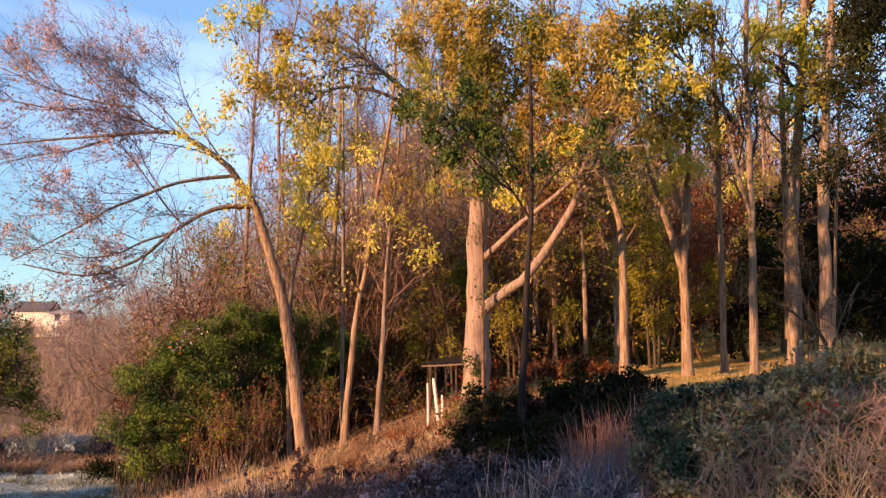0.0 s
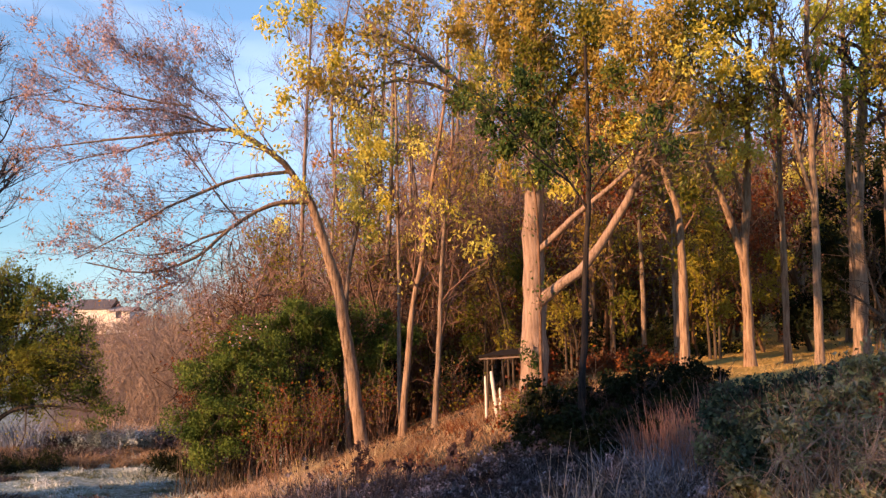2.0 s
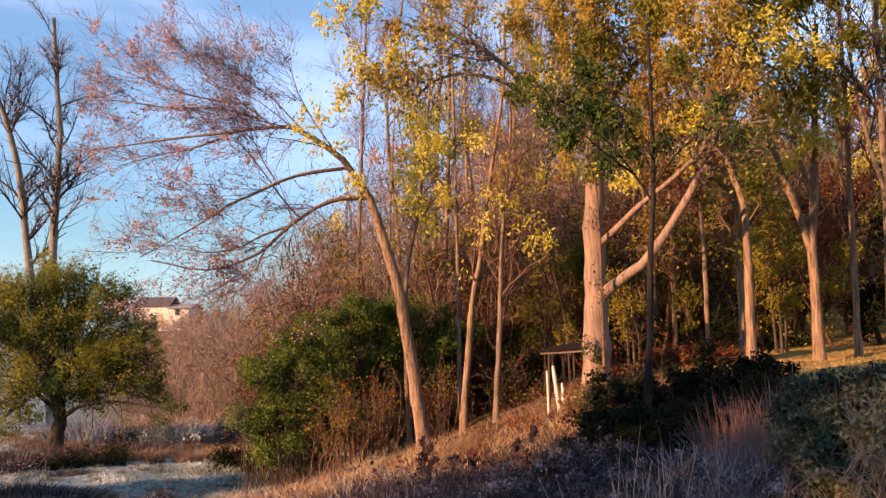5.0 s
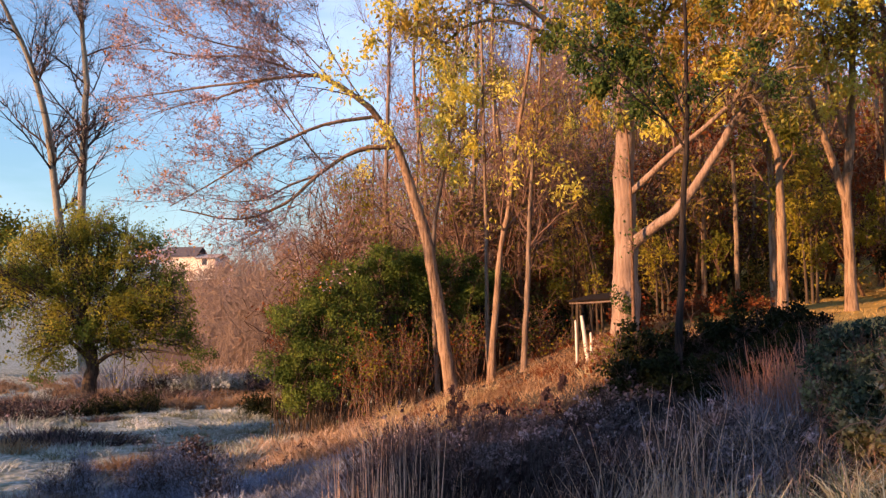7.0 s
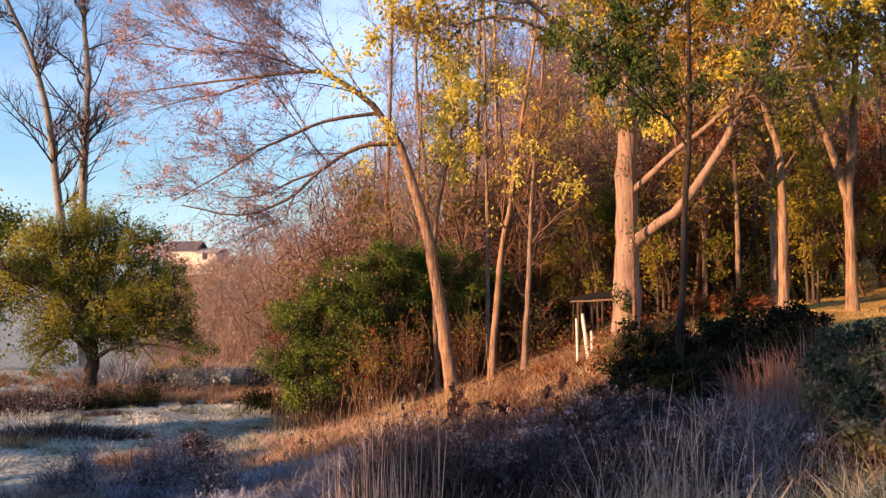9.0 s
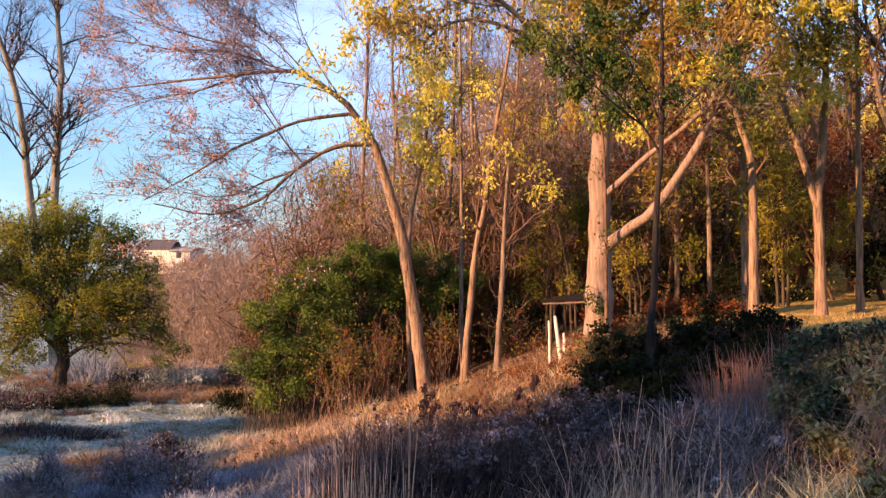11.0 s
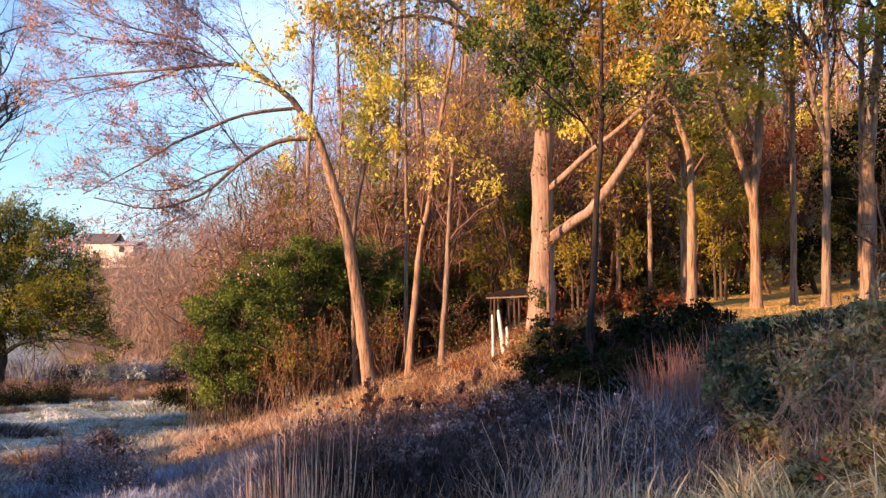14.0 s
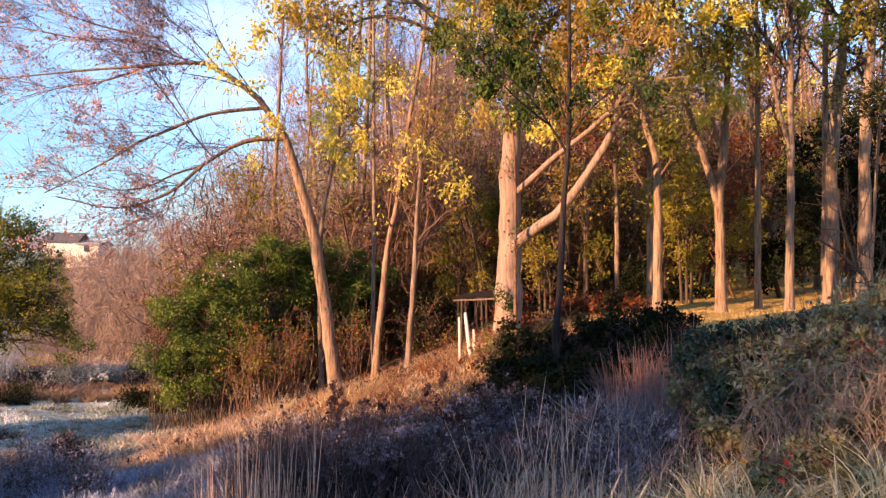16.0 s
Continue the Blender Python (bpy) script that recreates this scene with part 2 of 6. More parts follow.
class Geo:
    """Collects quads and makes one mesh of them."""

    def __init__(self):
        self.v, self.q, self.n = [], [], 0

    def add(self, verts, quads):
        self.v.append(np.asarray(verts, float))
        self.q.append(np.asarray(quads, int) + self.n)
        self.n += len(verts)

    def mesh(self, name, material, smooth=False, origin=(0, 0, 0)):
        v = np.concatenate(self.v) - np.array(origin, float)
        q = np.concatenate(self.q)
        me = bpy.data.meshes.new(name)
        me.vertices.add(len(v))
        me.vertices.foreach_set("co", v.ravel())
        me.loops.add(q.size)
        me.loops.foreach_set("vertex_index", q.ravel())
        me.polygons.add(len(q))
        me.polygons.foreach_set("loop_start", np.arange(len(q)) * 4)
        me.polygons.foreach_set("loop_total", np.full(len(q), 4))
        me.polygons.foreach_set("use_smooth", np.full(len(q), smooth))
        me.materials.append(material)
        me.update(calc_edges=True)
        return me


def smooth_path(points, count):
    """A curve through a few points, evenly resampled."""
    p = np.array(points, float)
    if len(p) == 2:
        return p[0] + (p[1] - p[0]) * np.linspace(0, 1, count)[:, None]
    e = np.vstack([2 * p[0] - p[1], p, 2 * p[-1] - p[-2]])
    s = np.linspace(0, len(p) - 1 - 1e-6, count)
    i, f = s.astype(int), (s % 1)[:, None]
    a, b, c, d = e[i], e[i + 1], e[i + 2], e[i + 3]
    return 0.5 * (2 * b + (c - a) * f + (2 * a - 5 * b + 4 * c - d) * f**2 + (3 * b - a - 3 * c + d) * f**3)


def tube(geo, path, radii, sides=6):
    p = np.asarray(path, float)
    k = len(p)
    r = np.broadcast_to(radii, (k,))
    t = np.gradient(p, axis=0)
    t /= np.linalg.norm(t, axis=1)[:, None] + 1e-9
    ref = np.array([0.31, 0.95, 0.05]) if abs(t[0, 2]) > 0.6 else np.array([0.05, 0.1, 1.0])
    u = np.cross(t, ref)
    u /= np.linalg.norm(u, axis=1)[:, None] + 1e-9
    w = np.cross(t, u)
    a = np.arange(sides) * 2 * np.pi / sides
    ring = u[:, None] * np.cos(a)[None, :, None] + w[:, None] * np.sin(a)[None, :, None]
    v = p[:, None] + ring * r[:, None, None]
    g = np.arange(k * sides).reshape(k, sides)
    nx = np.roll(g, -1, axis=1)
    q = np.stack([g[:-1], nx[:-1], nx[1:], g[1:]], -1).reshape(-1, 4)
    geo.add(v.reshape(-1, 3), q)


def unit(v):
    return v / (np.linalg.norm(v, axis=-1, keepdims=True) + 1e-9)


def leaves(geo, where, size, droop=0.3, wide=0.42, spread=1.0, rng=RNG, ways=None):
    """A folded leaf at each place, turned at random or along given ways."""
    p = np.asarray(where, float)
    if not len(p):
        return
    n = len(p)
    d = rng.normal(size=(n, 3)) * spread
    d[:, 2] -= droop
    d = unit(d) if ways is None else unit(unit(d) * 0.55 + ways)
    s = unit(np.cross(d, rng.normal(size=(n, 3))))
    up = np.cross(s, d)
    ln = (size * rng.uniform(0.6, 1.35, n))[:, None]
    w = ln * wide
    mid = p + d * ln * 0.45 + up * ln * 0.12
    v = np.stack([p, mid + s * w, p + d * ln - up * ln * 0.1, mid - s * w], 1).reshape(-1, 3)
    geo.add(v, np.arange(4 * n).reshape(n, 4))


def blades(geo, root, height, lean, width, rng=RNG, segs=2, sag=0.18):
    """Tapering, bent blades of grass; lean is a vector for each."""
    root, n = np.asarray(root, float), len(root)
    if not n:
        return
    h = np.broadcast_to(height, (n,))[:, None]
    ang = rng.uniform(0, np.pi, n)
    side = np.stack([np.cos(ang), np.sin(ang), np.zeros(n)], 1)
    rows = []
    for k in range(segs + 1):
        f = k / segs
        c = root + np.array([0, 0, 1.0]) * h * (f - sag * f * f * np.linalg.norm(lean, axis=1)[:, None]) + lean * h * f**1.8
        wv = np.broadcast_to(width, (n,))[:, None] * (1 - 0.85 * f) * 0.5
        rows += [c - side * wv, c + side * wv]
    v = np.stack(rows, 1)
    base = np.arange(n)[:, None, None] * (2 * segs + 2)
    q = np.array([[2 * k, 2 * k + 1, 2 * k + 3, 2 * k + 2] for k in range(segs)])[None] + base
    geo.add(v.reshape(-1, 3), q.reshape(-1, 4))


def part(name, mesh, parent, label=""):
    ob = new(name, mesh)
    ob.parent = parent
    if label:
        ob["label"] = label
    return ob


def thing(name, base, label, category, group="", kind=""):
    ob = new(name)
    ob.location = base
    ob.empty_display_size = 0.3
    return tagged(ob, label, category, group, kind)


# ---- the ground ----


def sstep(a, b, x):
    t = np.clip((x - a) / (b - a), 0, 1)
    return t * t * (3 - 2 * t)


def wavy(x, y, s, k=0.0):
    return (np.sin(x * s + 1.3 + k) * np.cos(y * s * 1.13 + 0.7 - k) + 0.6 * np.sin(x * s * 2.3 + y * s * 1.7 + k) + 0.4 * np.cos(y * s * 3.9 - x * s * 2.9 + 2.1 * k)) / 2


def ground_z(x, y):
    x, y = np.asarray(x, float), np.asarray(y, float)
    low = -1.3 - 0.04 * np.clip(y - 12, -12, 50)
    z = low + (0.98 - low) * sstep(-5, 4.5, x - 0.08 * np.clip(y - 17, 0, 60)) + 0.05 * np.clip(x - 5, 0, 40)
    dip = 1.3 * np.exp(-((y - 7) / 4.5) ** 2) * sstep(-9, 0, x) * (1 - 0.75 * sstep(2, 7.5, x))
    z = z - dip + 0.06 * np.clip(y - 19, 0, 60) * sstep(-2, 6, x)
    z = z - 0.14 * np.exp(-(((x - 1.4) / 1.3) ** 2) - ((y - 15.2) / 2.0) ** 2)
    r = np.hypot(x, y)
    z = z + 6.5 * sstep(48, 85, y) * sstep(-0.34, -0.1, x / np.maximum(y, 1.0)) * (1 - sstep(200, 300, r))
    z = z + 5.5 * sstep(90, 190, r) + 0.05 * wavy(x, y, 1.1) + 0.03 * wavy(x, y, 2.7, 2.0)
    return z


def axis_steps():
    a = np.concatenate([np.arange(0, 14, 0.25), np.arange(14, 40, 1.0), np.arange(40, 120, 4), np.arange(120, 420, 25), [420, 700, 1200, 2500]])
    return np.unique(np.concatenate([-a, a]))


gx, gy = np.meshgrid(axis_steps(), axis_steps() + 10.0)
gz = ground_z(gx, gy)
gm = Geo()
idx = np.arange(gx.size).reshape(gx.shape)
gm.add(np.stack([gx, gy, gz], -1).reshape(-1, 3), np.stack([idx[:-1, :-1], idx[:-1, 1:], idx[1:, 1:], idx[1:, :-1]], -1).reshape(-1, 4))


def ground_material():
    m, n, l, b = nodes_of("meadow_ground", 0.95)
    tc = n.new("ShaderNodeTexCoord")
    a = n.new("ShaderNodeTexNoise")
    a.inputs["Scale"].default_value, a.inputs["Detail"].default_value = 7.0, 9.0
    l.new(tc.outputs["Object"], a.inputs["Vector"])
    c = n.new("ShaderNodeTexNoise")
    c.inputs["Scale"].default_value, c.inputs["Detail"].default_value = 0.35, 4.0
    l.new(tc.outputs["Object"], c.inputs["Vector"])
    turf = ramp_of(n, [(0.012, 0.012, 0.009), (0.035, 0.03, 0.02), (0.10, 0.08, 0.05), (0.22, 0.17, 0.10)])
    l.new(a.outputs["Fac"], turf.inputs["Fac"])
    litter = ramp_of(n, [(0.12, 0.078, 0.024), (0.30, 0.205, 0.06), (0.42, 0.285, 0.085), (0.47, 0.28, 0.085)])
    l.new(a.outputs["Fac"], litter.inputs["Fac"])
    frost = ramp_of(n, [(0.03, 0.05, 0.03), (0.12, 0.16, 0.11), (0.40, 0.46, 0.43), (0.68, 0.74, 0.75)])
    l.new(a.outputs["Fac"], frost.inputs["Fac"])
    sep = n.new("ShaderNodeSeparateXYZ")
    l.new(tc.outputs["Object"], sep.inputs["Vector"])

    def band(sock, lo, hi):
        mr = n.new("ShaderNodeMapRange")
        mr.inputs["From Min"].default_value, mr.inputs["From Max"].default_value = lo, hi
        wob = n.new("ShaderNodeMath")
        wob.operation = "MULTIPLY_ADD"
        l.new(c.outputs["Fac"], wob.inputs[0])
        wob.inputs[1].default_value = 3.0
        l.new(sock, wob.inputs[2])
        l.new(wob.outputs[0], mr.inputs["Value"])
        return mr.outputs["Result"]

    m1 = n.new("ShaderNodeMix")
    m1.data_type = "RGBA"
    l.new(band(sep.outputs["X"], -2.0, -7.0), m1.inputs["Factor"])
    l.new(turf.outputs["Color"], m1.inputs["A"])
    l.new(frost.outputs["Color"], m1.inputs["B"])
    m2 = n.new("ShaderNodeMix")
    m2.data_type = "RGBA"
    l.new(band(sep.outputs["X"], 3.0, 6.0), m2.inputs["Factor"])
    l.new(m1.outputs["Result"], m2.inputs["A"])
    l.new(litter.outputs["Color"], m2.inputs["B"])
    # the wooded hill behind is brown with fallen leaves
    slant = n.new("ShaderNodeMath")
    slant.operation, slant.inputs[1].default_value = "MULTIPLY_ADD", 0.40
    l.new(sep.outputs["Y"], slant.inputs[0])
    l.new(sep.outputs["X"], slant.inputs[2])
    side = n.new("ShaderNodeMapRange")
    side.inputs["From Min"].default_value, side.inputs["From Max"].default_value = -2.0, 2.0
    l.new(slant.outputs[0], side.inputs["Value"])
    far = n.new("ShaderNodeMapRange")
    far.inputs["From Min"].default_value, far.inputs["From Max"].default_value = 38.0, 44.0
    l.new(sep.outputs["Y"], far.inputs["Value"])
    both = n.new("ShaderNodeMath")
    both.operation = "MULTIPLY"
    l.new(side.outputs["Result"], both.inputs[0])
    l.new(far.outputs["Result"], both.inputs[1])
    brown = ramp_of(n, [(0.06, 0.035, 0.02), (0.16, 0.09, 0.05), (0.24, 0.14, 0.08)])
    l.new(a.outputs["Fac"], brown.inputs["Fac"])
    m3 = n.new("ShaderNodeMix")
    m3.data_type = "RGBA"
    l.new(both.outputs[0], m3.inputs["Factor"])
    l.new(m2.outputs["Result"], m3.inputs["A"])
    l.new(brown.outputs["Color"], m3.inputs["B"])
    l.new(m3.outputs["Result"], b.inputs["Base Color"])
    bump = n.new("ShaderNodeBump")
    bump.inputs["Strength"].default_value, bump.inputs["Distance"].default_value = 0.8, 0.08
    l.new(a.outputs["Fac"], bump.inputs["Height"])
    l.new(bump.outputs["Normal"], b.inputs["Normal"])
    return m


tagged(new("ground", gm.mesh("ground", ground_material(), True)), "frosted meadow rising to a leaf-strewn grassy bank", "ground", kind="structure")

# ---- trees ----


def bend(start, way, length, count, rng, wander=0.25, lift=0.0):
    """A wandering shoot."""
    p, d = [np.array(start, float)], unit(np.array(way, float))
    step = length / (count - 1)
    for _ in range(count - 1):
        d = unit(d + rng.normal(size=3) * wander / math.sqrt(count) + np.array([0, 0, lift / count]))
        p.append(p[-1] + d * step)
    return np.array(p)


def shoots(wood, path, radii, rng, count, length, levels, spots, along=(0.25, 1.0), open_angle=0.9, lift=0.3, bias=(0, 0, 0), sides=4, thin=0.45, each=None, many=0.6):
    """Side branches from a limb, in levels; the places for leaves gather in spots. each: takes every first branch as a mesh of its own."""
    k = len(path)
    for _ in range(count):
        f = rng.uniform(*along)
        i = min(k - 2, int(f * (k - 1)))
        t = unit(path[i + 1] - path[i])
        side = unit(np.cross(t, rng.normal(size=3)))
        way = unit(t * math.cos(open_angle) + side * math.sin(open_angle) + np.array(bias) + np.array([0, 0, 0.25 * lift]))
        ln = length * rng.uniform(0.55, 1.25) * (1.15 - 0.55 * f)
        n = 6 if levels > 1 else 4
        p = bend(path[i], way, ln, n, rng, 0.5, lift)
        r0 = min(radii[i] * 0.7, max(0.0045, radii[i] * thin))
        r = np.linspace(r0, max(0.003, r0 * 0.3), n)
        own = Geo() if each is not None else wood
        tube(own, p, r, sides if levels > 1 else 3)
        if levels > 1:
            shoots(own, p, r, rng, max(3, int(count * many)), ln * 0.52, levels - 1, spots, (0.15, 1.0), open_angle * 0.9, lift, bias, 3, 0.6, None, many)
        else:
            spots.append(p[1:])
        if each is not None:
            each(own)


def tree(name, label, stems, bark, rng_seed, twig=None, group="", leaf=None, leaf_n=0, leaf_size=0.09, shoot=(8, 1.6, 3), along=(0.5, 1.0), limbs=(), lift=0.3, bias=(0, 0, 0), cloud=0.12, sides=10, flare=1.25, droop=0.4, limb_along=(0.25, 1.0), category="tree", angle=0.9, many=0.6, slim=0.84, stem_shoots=None, lobes=(), lobe_n=0, leaf_wide=0.27, haze=0, thin=0.45, clumping=4.5, spray=0.6):
    """stems, limbs: (points, first radius, last radius). Shoots grow from each; leaves hang on the shoots."""
    rng = np.random.default_rng(rng_seed)
    base = np.array(stems[0][0][0], float)
    base[2] = float(ground_z(base[0], base[1]))
    top = thing(name, base, label, category, group)
    spots = []
    for number, (points, r0, r1) in enumerate([*stems, *limbs]):
        stem = number < len(stems)
        r0, r1 = r0 * slim, r1 * slim * 0.9
        count = 22 if stem else 16
        pts = [np.array(q, float) for q in points]
        if number == 0:
            pts[0][2] = base[2] - 0.12
        p = smooth_path(pts, count)
        p[1:-1] += rng.normal(size=(count - 2, 3)) * r0 * 0.06
        r = np.linspace(r0, r1, count) * (1 + 0.05 * rng.normal(size=count))
        if number == 0:
            r[0] *= flare * 1.15
            r[1] *= 1 + (flare - 1) * 0.35
        g = Geo()
        tube(g, p, r, sides if stem else 8)
        part("trunk" if stem else "limb", g.mesh(name, bark, True, base), top)
        n, ln, lv = shoot
        n = stem_shoots if stem and stem_shoots is not None else n

        def each(own):
            part("branch", own.mesh(name + "_branch", twig or bark, False, base), top)

        shoots(None, p, r, rng, n, ln, lv, spots, along if stem else limb_along, angle, lift, bias, 4, thin, each, many)
    if lobes:
        g = Geo()
        ends = lobe_spots(lobes, lobe_n, rng_seed, rng, 0.4)
        inner = np.mean([q[0] for q in lobes], axis=0)
        sprays(g, ends, ends + (inner - ends) * 0.35 - np.array([0, 0, 0.3]), rng, 6, spots, spray, 0.02)
        tagged(part("twig_mass", g.mesh(name + "_twigs", twig or bark, False, base), top), kind="stuff")
    if haze:
        g, pick = Geo(), rng.integers(0, len(spots), haze)
        leaves(g, np.array([spots[k][rng.integers(0, len(spots[k]))] for k in pick]), 0.46, 0.0, 0.005, rng=rng, ways=np.array([unit(spots[k][-1] - spots[k][0]) for k in pick]))
        tagged(part("twig_mass", g.mesh(name + "_twigs", twig or bark, False, base), top), kind="stuff")
    if leaf is not None and leaf_n and spots:
        s = np.concatenate(spots)
        for k, (mat, share) in enumerate(leaf if isinstance(leaf, (list, tuple)) else [(leaf, 1.0)]):
            g = Geo()
            want = np.exp(clumping * wavy(s[:, 0] - 0.5 * s[:, 2], s[:, 1] + 0.9 * s[:, 2], 2.4, rng_seed + 3 * k))
            n = int(leaf_n * share)
            pick = s[rng.choice(len(s), n, p=want / want.sum())] + rng.normal(size=(n, 3)) * cloud
            leaves(g, pick, leaf_size, droop, leaf_wide, rng=rng)
            tagged(part("crown", g.mesh(name + "_leaves", mat, False, base), top), kind="stuff")
    return top


def lobe_spots(blobs, count, seed, rng, shell=0.5):
    """Places inside uneven lobes, most of them near the outside."""
    vol = np.array([r[0] * r[1] + r[0] * r[2] + r[1] * r[2] for _, r in blobs])
    rows = []
    for (c, r), n in zip(blobs, (vol / vol.sum() * count).astype(int)):
        d = unit(rng.normal(size=(n, 3)))
        lump = 1 + 0.25 * np.sin(d[:, 0] * 7 + seed) * np.cos(d[:, 2] * 6 + d[:, 1] * 5) + 0.16 * np.sin(d[:, 1] * 15 + d[:, 2] * 13 + seed)
        f = rng.uniform(shell, 1.0, n) * lump
        rows.append(np.array(c, float) + d * np.array(r, float) * f[:, None])
    return np.concatenate(rows)


def leaf_bunches(top, rows, mat, seed, density=4000, size=0.085, droop=0.9, wide=0.25, twig=None):
    """Bunches of leaves hanging on a tree: (x, y, z, half width, half height). Each breaks into small sprays on fine twigs."""
    rng = np.random.default_rng(seed)
    base = np.array(top.location)
    for x, y, z, rx, rz in rows:
        n = max(40, int(density * rx * rz))
        k = max(5, n // 26)
        d = unit(rng.normal(size=(k, 3))) * rng.uniform(0.15, 1.15, k)[:, None] ** 0.7
        hearts = np.array([x, y, z]) + d * np.array([rx, max(rx, rz), rz])
        j = rng.choice(k, n, p=(lambda w: w / w.sum())(rng.uniform(0.2, 1.6, k)))
        g = Geo()
        leaves(g, hearts[j] + rng.normal(size=(n, 3)) * np.array([0.07, 0.07, 0.085]) * (size / 0.085), size, droop, wide, rng=rng)
        tagged(part("foliage", g.mesh("leaf_bunch", mat, False, base), top), kind="stuff")
        g = Geo()
        root = np.array([x + 0.3 * rx, y + 0.2, z - 0.9 * rz])
        for h in hearts[:: 2]:
            tube(g, smooth_path([root, (root + h) / 2 + rng.normal(size=3) * 0.06, h], 4), np.linspace(0.008, 0.003, 4), 3)
        tagged(part("twig_spray", g.mesh("twig_spray", twig or TWIG_BROWN, False, base), top), kind="stuff")


def tussock(name, label, x, y, radius, count, height, width, mat, seed, lean=0.5, heads=None, group='', category='grass tuft'):
    """One clump of grass or weeds, spreading from its middle."""
    rng = np.random.default_rng(seed)
    base = np.array([x, y, float(ground_z(x, y))])
    top = thing(name, base, label, category, group)
    a, f = rng.uniform(0, 2 * np.pi, count), np.sqrt(rng.uniform(0, 1, count))
    rx, ry = (radius, radius) if np.isscalar(radius) else radius
    px, py = x + rx * f * np.cos(a), y + ry * f * np.sin(a)
    root = np.stack([px, py, ground_z(px, py) - 0.02], 1)
    ln = np.stack([np.cos(a) * f, np.sin(a) * f, 0 * a], 1) * lean + rng.normal(size=(count, 3)) * 0.25 * lean
    ln[:, 2] = 0
    h = height * rng.uniform(0.5, 1.15, count) * (1 - 0.35 * f)
    g = Geo()
    blades(g, root, h, ln, width * rng.uniform(0.6, 1.3, count), rng, *((5, 0.45) if lean > 1.3 else (2, 0.18)))
    tagged(part('blade_mass', g.mesh(name, mat, False, base), top), kind='stuff')
    if heads:
        n, size, head_mat = heads
        k = rng.choice(count, n)
        tips = root[k] + np.array([0, 0, 1.0]) * (h * (1 - 0.18 * np.linalg.norm(ln, axis=1)))[k][:, None] + ln[k] * h[k][:, None]
        g = Geo()
        where = np.repeat(tips, 6, axis=0) + rng.normal(size=(n * 6, 3)) * size * 0.6
        leaves(g, where, size, 0.2, 0.5, rng=rng)
        tagged(part('seed_head_mass', g.mesh(name + '_heads', head_mat, False, base), top), kind='stuff')
    return top


def sprays(wood, ends, starts, rng, twigs, spots, reach, thin, lift=0.3):
    """Stems from starts to ends, each breaking into small shoots near its end."""
    for a, e in zip(starts, ends):
        m = (a + e) / 2 + rng.normal(size=3) * 0.08 * np.linalg.norm(e - a) + np.array([0, 0, 0.06])
        p = smooth_path([a, m, e], 6)
        tube(wood, p, np.linspace(thin, thin * 0.35, 6), 3)
        d = unit(p[-1] - p[-2])
        for _ in range(twigs):
            s = p[rng.integers(3, 6)]
            q = bend(s, d + rng.normal(size=3) * 0.75, reach * rng.uniform(0.5, 1.4), 3, rng, 0.5, lift)
            tube(wood, q, np.linspace(thin * 0.45, thin * 0.2, 3), 3)
            spots.append(q)


def clumps(name, label, category, blobs, mat, seed, count, size, bark=None, group="", wide=0.42, stems=60, kind="", droop=0.0, shell=0.35, twigs=7, reach=0.3, thin=0.012, cloud=0.05, extra=None, gaps=2.0, tufts=0, tuft_size=0.22):
    """A shrub: stems rise from the ground into uneven lobes and break into leafy shoots. blobs: (centre, radii)."""
    rng = np.random.default_rng(seed)
    c0 = np.mean([q[0] for q in blobs], axis=0)
    base = np.array([c0[0], c0[1], float(ground_z(c0[0], c0[1]))])
    top = thing(name, base, label, category, group, kind)
    wood, g, spots = Geo(), Geo(), []
    ends = lobe_spots(blobs, stems * len(blobs), seed, rng, shell)
    ends[:, 2] = np.maximum(ends[:, 2], ground_z(ends[:, 0], ends[:, 1]) + 0.1)
    roots = np.array([blobs[int(np.argmin([np.linalg.norm(e - np.array(q[0])) for q in blobs]))][0] for e in ends], float)
    starts = roots + (ends - roots) * 0.25 + rng.normal(size=roots.shape) * 0.12
    starts[:, 2] = ground_z(starts[:, 0], starts[:, 1]) - 0.04
    sprays(wood, ends, starts, rng, twigs, spots, reach, thin)
    s = np.concatenate(spots)
    want = np.exp(gaps * wavy(s[:, 0] + 0.7 * s[:, 2], s[:, 1] - s[:, 2], 4.2, seed))
    pick = s[rng.choice(len(s), count, p=want / want.sum())] + rng.normal(size=(count, 3)) * cloud
    if tufts:
        heart = lobe_spots(blobs, tufts, seed + 1, rng, 0.55)
        j = rng.integers(0, len(heart), count)
        d = unit(rng.normal(size=(count, 3)))
        pick = heart[j] + d * (tuft_size * rng.uniform(0.55, 1.3, len(heart)))[j][:, None] * rng.uniform(0.35, 1.0, count)[:, None] * np.array([1.15, 1.0, 0.8])
    pick[:, 2] = np.maximum(pick[:, 2], ground_z(pick[:, 0], pick[:, 1]) + 0.02)
    leaves(g, pick, size, droop, wide, rng=rng)
    tagged(part("stem_mass", wood.mesh(name + "_stems", bark or TWIG_BROWN, False, base), top), kind="stuff")
    tagged(part("foliage", g.mesh(name + "_leaves", mat, False, base), top), kind="stuff")
    if extra:
        g = Geo()
        m2, n2, size2 = extra
        leaves(g, s[rng.integers(0, len(s), n2)] + rng.normal(size=(n2, 3)) * cloud, size2, droop, wide, rng=rng)
        tagged(part("foliage", g.mesh(name + "_leaves", m2, False, base), top), kind="stuff")
    return top

